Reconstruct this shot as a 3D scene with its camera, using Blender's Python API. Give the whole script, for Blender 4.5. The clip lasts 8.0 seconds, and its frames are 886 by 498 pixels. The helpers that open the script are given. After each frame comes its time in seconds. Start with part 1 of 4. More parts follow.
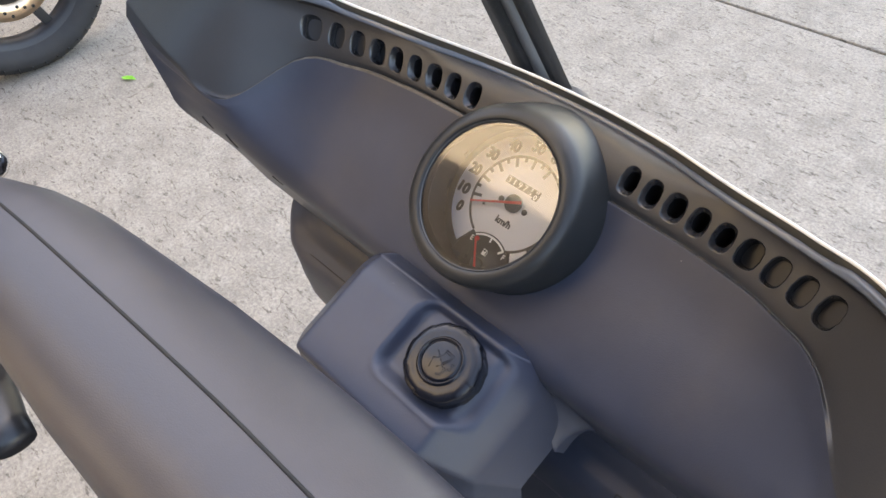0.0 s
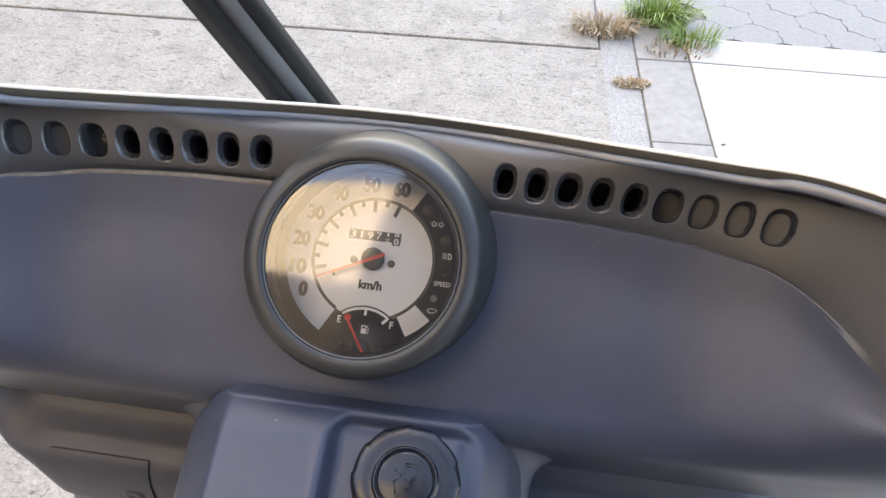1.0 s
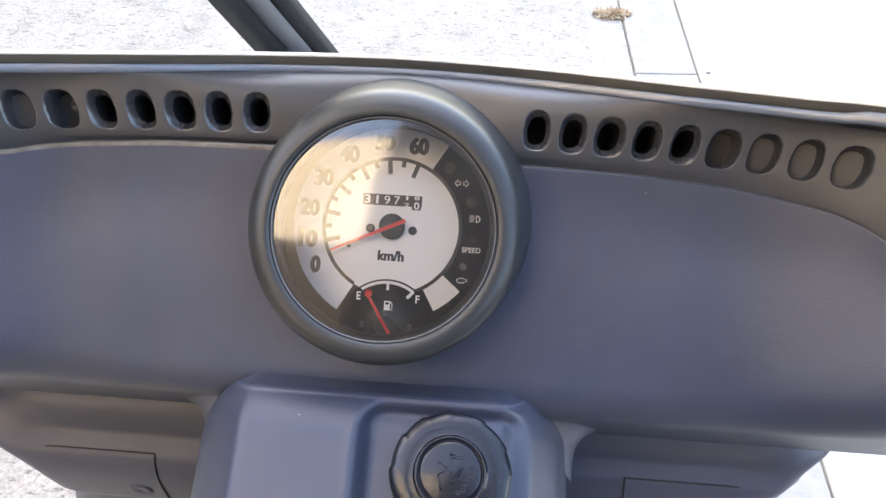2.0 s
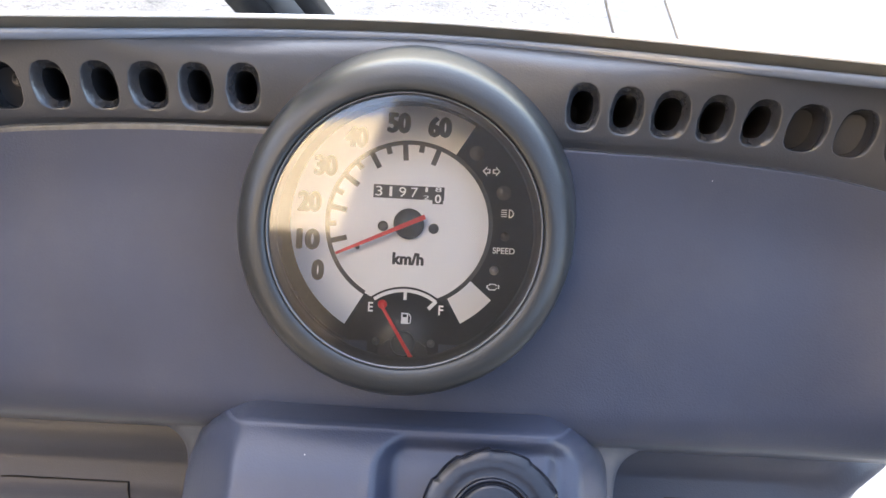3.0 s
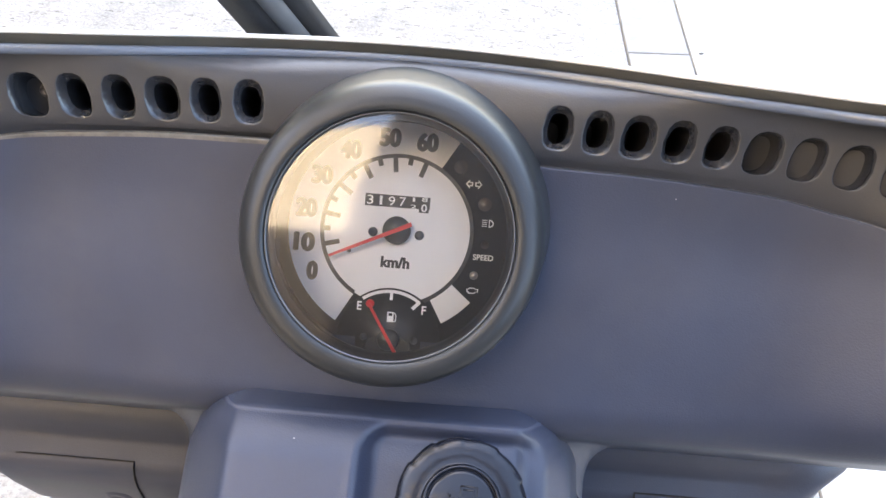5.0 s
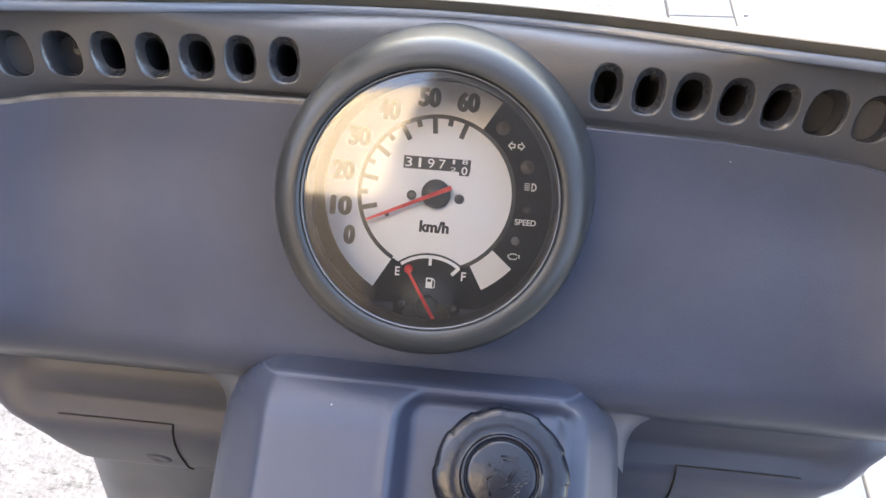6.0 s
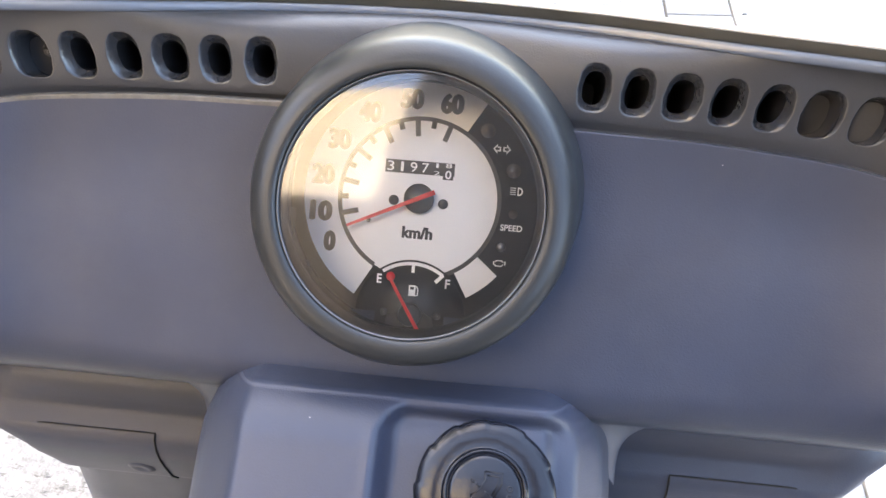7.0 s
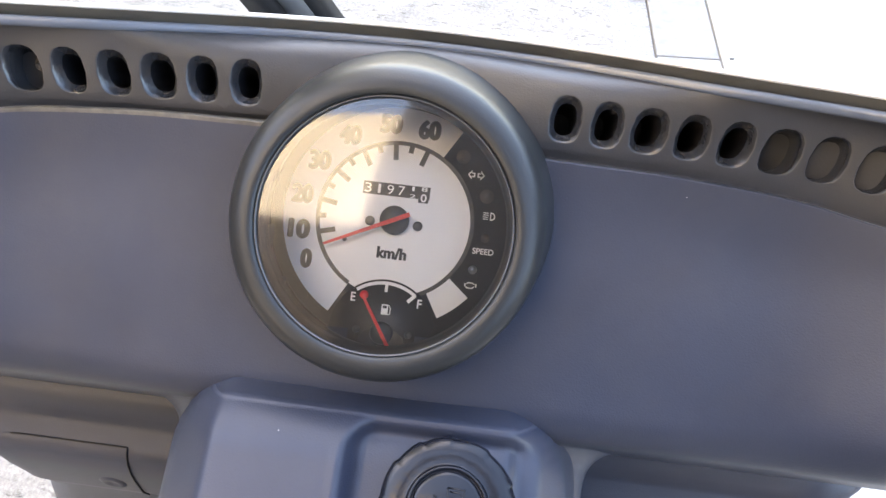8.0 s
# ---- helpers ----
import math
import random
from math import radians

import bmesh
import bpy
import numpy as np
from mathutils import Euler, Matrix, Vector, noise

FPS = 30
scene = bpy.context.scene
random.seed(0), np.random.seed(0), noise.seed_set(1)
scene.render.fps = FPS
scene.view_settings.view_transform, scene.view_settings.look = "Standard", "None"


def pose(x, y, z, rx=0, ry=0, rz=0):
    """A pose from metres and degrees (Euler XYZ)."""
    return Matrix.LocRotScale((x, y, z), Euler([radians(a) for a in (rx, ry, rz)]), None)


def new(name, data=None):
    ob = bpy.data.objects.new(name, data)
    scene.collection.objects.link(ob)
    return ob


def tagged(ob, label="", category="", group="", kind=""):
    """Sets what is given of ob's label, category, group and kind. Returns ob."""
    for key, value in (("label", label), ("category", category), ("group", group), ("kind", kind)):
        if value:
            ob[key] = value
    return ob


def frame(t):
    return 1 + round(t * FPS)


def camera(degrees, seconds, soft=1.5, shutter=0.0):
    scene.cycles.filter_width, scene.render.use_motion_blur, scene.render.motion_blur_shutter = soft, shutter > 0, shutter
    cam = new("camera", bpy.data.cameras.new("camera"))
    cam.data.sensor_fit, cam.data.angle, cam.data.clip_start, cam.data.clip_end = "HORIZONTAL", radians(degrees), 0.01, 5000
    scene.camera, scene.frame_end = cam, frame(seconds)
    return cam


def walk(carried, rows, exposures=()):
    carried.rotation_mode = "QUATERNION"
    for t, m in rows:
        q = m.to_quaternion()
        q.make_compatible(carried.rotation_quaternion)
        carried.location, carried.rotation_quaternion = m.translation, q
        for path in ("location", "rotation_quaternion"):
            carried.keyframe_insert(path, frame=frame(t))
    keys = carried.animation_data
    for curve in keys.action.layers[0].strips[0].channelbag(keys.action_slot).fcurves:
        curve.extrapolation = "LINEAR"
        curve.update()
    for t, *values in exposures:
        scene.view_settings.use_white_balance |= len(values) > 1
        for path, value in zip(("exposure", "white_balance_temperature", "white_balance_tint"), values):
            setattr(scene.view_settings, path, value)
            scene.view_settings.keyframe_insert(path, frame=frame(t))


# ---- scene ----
cam = camera(62.6, 8.0)
ROWS = [
    (0.0, 0.2023, -0.2258, 1.1960, 42.46, 4.05, 45.71),
    (0.1, 0.1916, -0.2227, 1.1879, 44.18, 2.46, 41.66),
    (0.2, 0.1629, -0.2235, 1.2050, 42.24, 0.29, 33.36),
    (0.3, 0.1609, -0.2188, 1.1963, 42.78, 0.19, 27.31),
    (0.4, 0.1453, -0.2185, 1.1950, 42.81, -1.09, 20.73),
    (0.5, 0.1247, -0.2221, 1.2008, 42.63, -0.91, 15.82),
    (0.6, 0.1045, -0.2229, 1.1988, 42.77, -2.57, 12.47),
    (0.7, 0.0866, -0.2232, 1.1902, 43.77, -3.00, 11.40),
    (0.8, 0.0728, -0.2244, 1.1732, 46.05, -2.56, 10.27),
    (0.9, 0.0632, -0.2265, 1.1557, 46.32, -2.13, 8.96),
    (1.0, 0.0575, -0.2289, 1.1476, 44.55, -1.71, 8.00),
    (1.1, 0.0551, -0.2311, 1.1479, 43.05, -1.72, 7.27),
    (1.2, 0.0543, -0.2320, 1.1482, 42.54, -1.40, 7.22),
    (2.3, 0.0224, -0.1856, 1.1123, 39.60, -0.80, 3.72),
    (2.5, 0.0157, -0.1783, 1.1030, 39.16, -1.15, 3.98),
    (2.7, 0.0130, -0.1705, 1.0975, 38.69, -1.16, 3.66),
    (2.9, 0.0122, -0.1646, 1.0954, 38.74, -1.51, 2.75),
    (3.0, 0.0122, -0.1637, 1.0952, 38.35, -1.87, 2.35),
    (3.5, 0.0147, -0.1733, 1.1097, 39.26, -1.92, 3.15),
    (3.8, 0.0207, -0.1740, 1.1166, 38.71, -1.52, 3.35),
    (4.0, 0.0228, -0.1747, 1.1179, 38.96, -1.57, 3.25),
    (4.2, 0.0203, -0.1795, 1.1158, 40.06, -2.26, 2.29),
    (5.3, 0.0220, -0.1742, 1.1136, 37.49, -1.93, 4.68),
    (5.5, 0.0194, -0.1753, 1.1077, 37.19, -1.43, 4.61),
    (6.0, 0.0189, -0.1714, 1.1070, 35.70, -0.42, 5.97),
    (6.3, 0.0146, -0.1727, 1.1021, 35.13, -0.65, 6.36),
    (6.5, 0.0125, -0.1734, 1.0998, 34.84, -0.14, 6.85),
    (6.7, 0.0151, -0.1703, 1.1000, 34.26, 0.08, 6.69),
    (6.9, 0.0208, -0.1651, 1.1008, 34.91, -0.11, 6.12),
    (7.0, 0.0239, -0.1636, 1.1015, 35.63, -0.40, 5.88),
    (7.2, 0.0289, -0.1627, 1.1033, 36.77, -0.58, 5.95),
    (7.3, 0.0307, -0.1625, 1.1042, 37.32, -0.89, 5.88),
    (7.5, 0.0322, -0.1624, 1.1052, 37.36, -1.49, 5.82),
    (7.8, 0.0315, -0.1658, 1.1054, 38.09, -1.76, 6.50),
    (8.0, 0.0306, -0.1703, 1.1054, 38.10, -2.16, 6.89),
]
walk(cam, [(t, pose(x, y, z, rx, ry, rz)) for t, x, y, z, rx, ry, rz in ROWS], exposures=((0.0, 2.6, 8300, 14), (1.2, 2.95, 8000, 14), (2.3, 3.32, 7600, 14), (5.6, 3.36, 7600, 14), (6.4, 3.5, 7600, 14), (7.1, 3.5, 7600, 14), (8.0, 3.31, 7600, 14)))

# world, sun, exposure
SUN_ELEV, SUN_TURN = 50.0, -45.0
world = bpy.data.worlds.new("sky_world")
scene.world = world
world.use_nodes = True
wn = world.node_tree.nodes
wl = world.node_tree.links
sky = wn.new("ShaderNodeTexSky")
sky.sky_type = "NISHITA"
sky.sun_disc = False
sky.sun_elevation = radians(SUN_ELEV)
sky.sun_rotation = radians(SUN_TURN)
sky.dust_density, sky.air_density = 1.2, 1.1
wl.new(sky.outputs[0], wn["Background"].inputs[0])
wn["Background"].inputs[1].default_value = 0.21
sun = new("sun", bpy.data.lights.new("sun", "SUN"))
sun.data.energy, sun.data.angle, sun.data.color = 5.0, radians(0.6), (1.0, 0.88, 0.72)
TO_SUN = Vector((math.sin(radians(SUN_TURN)) * math.cos(radians(SUN_ELEV)), math.cos(radians(SUN_TURN)) * math.cos(radians(SUN_ELEV)), math.sin(radians(SUN_ELEV))))
sun.rotation_euler = (-TO_SUN).to_track_quat("-Z", "Y").to_euler()


# materials
def material(name, colour, rough=0.5, metal=0.0, vary=0.15, scale=60.0, bump=0.0, bump_scale=900.0, spec=0.5, stain=0.0, stain_scale=6.0, stain_colour=(0.1, 0.1, 0.1)):
    """Principled surface with grain, larger blotches and fine relief, all at object scale in metres."""
    m = bpy.data.materials.new(name)
    m.use_nodes = True
    n, l = m.node_tree.nodes, m.node_tree.links
    b = n["Principled BSDF"]
    b.inputs["Roughness"].default_value = rough
    b.inputs["Metallic"].default_value = metal
    b.inputs["Specular IOR Level"].default_value = spec
    tc = n.new("ShaderNodeTexCoord")
    no = n.new("ShaderNodeTexNoise")
    no.inputs["Scale"].default_value, no.inputs["Detail"].default_value = scale, 6
    l.new(tc.outputs["Object"], no.inputs["Vector"])
    ramp = n.new("ShaderNodeMapRange")
    ramp.inputs["From Min"].default_value, ramp.inputs["From Max"].default_value = 0.3, 0.7
    ramp.inputs["To Min"].default_value, ramp.inputs["To Max"].default_value = 1 - vary, 1 + vary
    l.new(no.outputs["Fac"], ramp.inputs["Value"])
    mul = n.new("ShaderNodeMix")
    mul.data_type, mul.blend_type = "RGBA", "MULTIPLY"
    mul.inputs[0].default_value = 1.0
    mul.inputs[6].default_value = (*colour, 1)
    l.new(ramp.outputs[0], mul.inputs[7])
    out = mul.outputs[2]
    if stain:
        s = n.new("ShaderNodeTexNoise")
        s.inputs["Scale"].default_value, s.inputs["Detail"].default_value, s.inputs["Roughness"].default_value = stain_scale, 8, 0.65
        l.new(tc.outputs["Object"], s.inputs["Vector"])
        sr = n.new("ShaderNodeMapRange")
        sr.inputs["From Min"].default_value, sr.inputs["From Max"].default_value = 0.48, 0.72
        sr.inputs["To Max"].default_value = stain
        l.new(s.outputs["Fac"], sr.inputs["Value"])
        mx = n.new("ShaderNodeMix")
        mx.data_type = "RGBA"
        l.new(sr.outputs[0], mx.inputs[0])
        l.new(out, mx.inputs[6])
        mx.inputs[7].default_value = (*stain_colour, 1)
        out = mx.outputs[2]
    l.new(out, b.inputs["Base Color"])
    rr = n.new("ShaderNodeMapRange")
    rr.inputs["To Min"].default_value, rr.inputs["To Max"].default_value = max(rough - 0.06, 0.02), min(rough + 0.06, 1)
    l.new(no.outputs["Fac"], rr.inputs["Value"])
    l.new(rr.outputs[0], b.inputs["Roughness"])
    if bump:
        bn = n.new("ShaderNodeTexNoise")
        bn.inputs["Scale"].default_value, bn.inputs["Detail"].default_value = bump_scale, 3
        l.new(tc.outputs["Object"], bn.inputs["Vector"])
        bu = n.new("ShaderNodeBump")
        bu.inputs["Strength"].default_value, bu.inputs["Distance"].default_value = bump, 0.001
        l.new(bn.outputs["Fac"], bu.inputs["Height"])
        l.new(bu.outputs[0], b.inputs["Normal"])
    return m


PLASTIC = material("grey_plastic", (0.0350, 0.0410, 0.0610), 0.40, spec=0.36, vary=0.08, scale=25, bump=0.12, bump_scale=1500, stain=0.10, stain_scale=30, stain_colour=(0.09, 0.085, 0.08))
# vent band's copy of the plastic; warmer reflections are put into its colour
BAND_WARM_LIT = material("warm_lit_plastic", (0.0300, 0.0308, 0.0340), 0.40, spec=0.52, vary=0.06, scale=25, bump=0.12, bump_scale=1500, stain=0.08, stain_scale=30, stain_colour=(0.07, 0.066, 0.062))
# gauge hood's darker copy of the plastic; a dark reflection is put into its colour
HOOD_SHADED = material("shaded_hood_plastic", (0.0200, 0.0208, 0.0210), 0.36, spec=0.32, vary=0.06, scale=25, bump=0.07, bump_scale=1400, stain=0.08, stain_scale=30, stain_colour=(0.05, 0.047, 0.044))
VENT_GLOSS = material("moulded_vent_plastic", (0.024, 0.0245, 0.027), 0.24, spec=0.7, vary=0.1, scale=90, bump=0.25, bump_scale=420)
# paler tan plastic that paints the light caught along the panel's edge
EDGE_LIT = material("lit_plastic_edge", (0.105, 0.096, 0.084), 0.42, spec=0.5, vary=0.35, scale=160, bump=0.4, bump_scale=500, stain=0.6, stain_scale=55, stain_colour=(0.05, 0.048, 0.046))
# blue-grey tone stands in for the sky's sheen on the top edge
SHEEN_PLASTIC = material("sky_sheen_plastic", (0.105, 0.125, 0.16), 0.25, vary=0.05, scale=40, spec=0.85)
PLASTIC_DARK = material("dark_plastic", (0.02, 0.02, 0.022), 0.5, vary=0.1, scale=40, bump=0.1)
# handlebar cover toned apart from the dashboard; its reddish sheen is put into the colour
BAR_PLASTIC = material("sheen_grey_plastic", (0.034, 0.033, 0.040), 0.42, vary=0.08, scale=20, bump=0.1, bump_scale=1500, stain=0.15, stain_scale=14, stain_colour=(0.10, 0.085, 0.085))
WIPER_BLACK = material("wiper_black", (0.009, 0.009, 0.010), 0.62, spec=0.22, vary=0.25, scale=90, bump=0.2, bump_scale=400)
WIPER_GREY = material("wiper_grey", (0.085, 0.088, 0.092), 0.55, vary=0.1, scale=80)
CAP_MAT = material("cap_plastic", (0.008, 0.009, 0.013), 0.22, spec=0.3, vary=0.12, scale=60, bump=0.12, bump_scale=350)
RUBBER = material("black_rubber", (0.012, 0.012, 0.013), 0.6, vary=0.2, scale=50, bump=0.2, bump_scale=300)
TYRE = material("tyre_rubber", (0.02, 0.02, 0.022), 0.75, vary=0.2, scale=30, bump=0.2, bump_scale=200)
RIM_GREY = material("rim_grey", (0.06, 0.056, 0.047), 0.5, vary=0.15, scale=60, bump=0.1)
CREAM = material("cream_paint", (0.74, 0.73, 0.70), 0.3, vary=0.04, scale=12)
CHROME = material("chrome", (0.75, 0.75, 0.75), 0.12, metal=1.0, vary=0.05)
STEEL = material("steel", (0.45, 0.44, 0.42), 0.35, metal=1.0, vary=0.15, scale=200)
DISC_STEEL = material("brake_disc_steel", (0.75, 0.55, 0.38), 0.35, metal=1.0, vary=0.1, scale=80)
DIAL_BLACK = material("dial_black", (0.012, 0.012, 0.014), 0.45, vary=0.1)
DIAL_WHITE = material("dial_white", (0.87, 0.865, 0.865), 0.6, vary=0.02)
DIAL_GREY = material("dial_grey", (0.05, 0.05, 0.052), 0.4, vary=0.1)
LAMP_DARK = material("lamp_dark", (0.05, 0.035, 0.03), 0.3, vary=0.1)
NEEDLE_RED = material("needle_red", (0.62, 0.0125, 0.021), 0.4, vary=0.05)
SEAM = material("seam_shadow", (0.01, 0.01, 0.01), 0.8, vary=0.1)
BLUE_PAINT = material("blue_paint", (0.02, 0.025, 0.16), 0.2, vary=0.1)
def concrete(name, colour, dark, pits=0.5, cracks=0.5, grain=0.24):
    """Worn concrete: broad blotches, fine grain, dark pits and short cracks."""
    m = material(name, colour, 0.9, vary=0.14, scale=120, bump=1.0, bump_scale=85, stain=0.8, stain_scale=7, stain_colour=dark)
    n, l = m.node_tree.nodes, m.node_tree.links
    b = n["Principled BSDF"]
    base = b.inputs["Base Color"].links[0].from_socket
    tc = n["Texture Coordinate"]
    warp = n.new("ShaderNodeTexNoise")
    warp.inputs["Scale"].default_value, warp.inputs["Detail"].default_value = 9, 4
    l.new(tc.outputs["Object"], warp.inputs["Vector"])
    add = n.new("ShaderNodeVectorMath")
    add.operation = "MULTIPLY_ADD"
    add.inputs[1].default_value = (0.16, 0.16, 0.0)
    l.new(warp.outputs["Color"], add.inputs[0])
    l.new(tc.outputs["Object"], add.inputs[2])
    vo = n.new("ShaderNodeTexVoronoi")
    vo.feature = "DISTANCE_TO_EDGE"
    vo.inputs["Scale"].default_value = 7
    l.new(add.outputs[0], vo.inputs["Vector"])
    line = n.new("ShaderNodeMapRange")
    line.inputs["From Min"].default_value, line.inputs["From Max"].default_value = 0.004, 0.022
    line.inputs["To Min"].default_value, line.inputs["To Max"].default_value = 1.0, 0.0
    l.new(vo.outputs["Distance"], line.inputs["Value"])
    gate = n.new("ShaderNodeTexNoise")
    gate.inputs["Scale"].default_value, gate.inputs["Detail"].default_value = 16, 3
    l.new(tc.outputs["Object"], gate.inputs["Vector"])
    gr = n.new("ShaderNodeMapRange")
    gr.inputs["From Min"].default_value, gr.inputs["From Max"].default_value = 0.54, 0.62
    gr.inputs["To Max"].default_value = cracks
    l.new(gate.outputs["Fac"], gr.inputs["Value"])
    mu = n.new("ShaderNodeMath")
    mu.operation = "MULTIPLY"
    l.new(line.outputs[0], mu.inputs[0])
    l.new(gr.outputs[0], mu.inputs[1])
    pn = n.new("ShaderNodeTexNoise")
    pn.inputs["Scale"].default_value, pn.inputs["Detail"].default_value, pn.inputs["Roughness"].default_value = 72, 5, 0.72
    st = n.new("ShaderNodeMapping")
    st.inputs["Rotation"].default_value, st.inputs["Scale"].default_value = (0, 0, 0.35), (0.5, 1.5, 1)
    l.new(tc.outputs["Object"], st.inputs["Vector"])
    l.new(st.outputs[0], pn.inputs["Vector"])
    pr = n.new("ShaderNodeMapRange")
    pr.inputs["From Min"].default_value, pr.inputs["From Max"].default_value = 0.565, 0.65
    pr.inputs["To Max"].default_value = pits
    l.new(pn.outputs["Fac"], pr.inputs["Value"])
    mxm = n.new("ShaderNodeMath")
    mxm.operation = "MAXIMUM"
    l.new(mu.outputs[0], mxm.inputs[0])
    l.new(pr.outputs[0], mxm.inputs[1])
    mx = n.new("ShaderNodeMix")
    mx.data_type = "RGBA"
    l.new(mxm.outputs[0], mx.inputs[0])
    l.new(base, mx.inputs[6])
    mx.inputs[7].default_value = (dark[0] * 0.45, dark[1] * 0.43, dark[2] * 0.42, 1)
    grit = n.new("ShaderNodeTexNoise")
    grit.inputs["Scale"].default_value, grit.inputs["Detail"].default_value, grit.inputs["Roughness"].default_value = 150, 5, 0.8
    l.new(tc.outputs["Object"], grit.inputs["Vector"])
    gm = n.new("ShaderNodeMapRange")
    gm.inputs["To Min"].default_value, gm.inputs["To Max"].default_value = 1 - grain, 1 + grain
    gm.inputs["From Min"].default_value, gm.inputs["From Max"].default_value = 0.36, 0.64
    l.new(grit.outputs["Fac"], gm.inputs["Value"])
    patch = n.new("ShaderNodeTexNoise")
    patch.inputs["Scale"].default_value, patch.inputs["Detail"].default_value, patch.inputs["Roughness"].default_value = 13, 7, 0.7
    l.new(tc.outputs["Object"], patch.inputs["Vector"])
    pm_ = n.new("ShaderNodeMapRange")
    pm_.inputs["From Min"].default_value, pm_.inputs["From Max"].default_value = 0.3, 0.7
    pm_.inputs["To Min"].default_value, pm_.inputs["To Max"].default_value = 0.86, 1.14
    l.new(patch.outputs["Fac"], pm_.inputs["Value"])
    both = n.new("ShaderNodeMath")
    both.operation = "MULTIPLY"
    l.new(gm.outputs[0], both.inputs[0])
    l.new(pm_.outputs[0], both.inputs[1])
    worn = n.new("ShaderNodeMix")
    worn.data_type, worn.blend_type = "RGBA", "MULTIPLY"
    worn.inputs[0].default_value = 1.0
    l.new(mx.outputs[2], worn.inputs[6])
    l.new(both.outputs[0], worn.inputs[7])
    l.new(worn.outputs[2], b.inputs["Base Color"])
    return m


CONCRETE_OLD = concrete("old_concrete", (0.262, 0.237, 0.202), (0.188, 0.168, 0.143), 0.85, 0.6)
CONCRETE_STRIP = material("aggregate_concrete", (0.262, 0.246, 0.222), 0.85, vary=0.3, scale=170, bump=0.9, bump_scale=140, stain=0.4, stain_scale=20, stain_colour=(0.2, 0.19, 0.18))
CONCRETE_KERB = material("kerb_concrete", (0.255, 0.237, 0.212), 0.9, vary=0.12, scale=40, bump=0.4, bump_scale=120, stain=0.3, stain_scale=9, stain_colour=(0.19, 0.18, 0.168))
CONCRETE_NEW = material("pale_concrete", (0.385, 0.362, 0.325), 0.85, vary=0.06, scale=30, bump=0.2, bump_scale=150, stain=0.2, stain_scale=5, stain_colour=(0.34, 0.325, 0.305))
PAVER = material("paver_concrete", (0.22, 0.21, 0.196), 0.9, vary=0.1, scale=60, bump=0.4, bump_scale=150, stain=0.2, stain_scale=12, stain_colour=(0.19, 0.185, 0.18))
JOINT = material("joint_dirt", (0.125, 0.114, 0.10), 0.95, vary=0.3, scale=90, bump=0.4, bump_scale=200)
GRASS = material("grass_green", (0.14, 0.21, 0.035), 0.6, vary=0.35, scale=30)
GRASS_DRY = material("grass_dry", (0.34, 0.25, 0.15), 0.75, vary=0.35, scale=30)
LEAF_BRIGHT = material("leaf_bright", (0.18, 0.5, 0.05), 0.6, vary=0.2)


def glass_material(name, ior, gloss=0.03):
    """Clear pane: see-through with a Fresnel gloss."""
    m = bpy.data.materials.new(name)
    m.use_nodes = True
    n, l = m.node_tree.nodes, m.node_tree.links
    n.remove(n["Principled BSDF"])
    tr, gl, mix, fr = n.new("ShaderNodeBsdfTransparent"), n.new("ShaderNodeBsdfGlossy"), n.new("ShaderNodeMixShader"), n.new("ShaderNodeFresnel")
    gl.inputs["Roughness"].default_value = gloss
    fr.inputs["IOR"].default_value = ior
    l.new(fr.outputs[0], mix.inputs[0])
    l.new(tr.outputs[0], mix.inputs[1])
    l.new(gl.outputs[0], mix.inputs[2])
    l.new(mix.outputs[0], n["Material Output"].inputs[0])
    return m


def dusty_glass(name):
    """Clear pane with a film of dust that scatters the light."""
    m = glass_material(name, 1.86, 0.07)
    n, l = m.node_tree.nodes, m.node_tree.links
    haze, mix = n.new("ShaderNodeBsdfGlossy"), n.new("ShaderNodeMixShader")
    haze.inputs["Roughness"].default_value = 0.42
    mix.inputs[0].default_value = 0.008
    l.new(n["Mix Shader"].outputs[0], mix.inputs[1])
    l.new(haze.outputs[0], mix.inputs[2])
    l.new(mix.outputs[0], n["Material Output"].inputs[0])
    return m


GLASS = dusty_glass("gauge_glass")
SCREEN = glass_material("windscreen_glass", 1.06)


# mesh helpers
def mesh_of(name, bm, mat, smooth=True):
    bmesh.ops.recalc_face_normals(bm, faces=bm.faces)
    me = bpy.data.meshes.new(name)
    bm.to_mesh(me)
    bm.free()
    me.materials.append(mat)
    if smooth:
        me.polygons.foreach_set("use_smooth", [True] * len(me.polygons))
    return me


def part(name, bm, mat, parent=None, label="", at=None, smooth=True):
    """One mesh object under a thing or under a part."""
    ob = new(name, mesh_of(name, bm, mat, smooth))
    if parent is not None:
        ob.parent = parent
    if at is not None:
        ob.matrix_basis = at
    if label:
        tagged(ob, label)
    return ob


def thing(name, label, category, at=None, group="", kind=""):
    ob = new(name)
    ob.empty_display_size = 0.02
    if at is not None:
        ob.matrix_basis = at
    return tagged(ob, label, category, group, kind)


def grid_bm(pts, close_u=False, close_v=False):
    """Quad sheet over rows of points."""
    bm = bmesh.new()
    vs = [[bm.verts.new(p) for p in r] for r in pts]
    nr, nc = len(vs), len(vs[0])
    for i in range(nr if close_u else nr - 1):
        for j in range(nc if close_v else nc - 1):
            bm.faces.new((vs[i][j], vs[(i + 1) % nr][j], vs[(i + 1) % nr][(j + 1) % nc], vs[i][(j + 1) % nc]))
    return bm


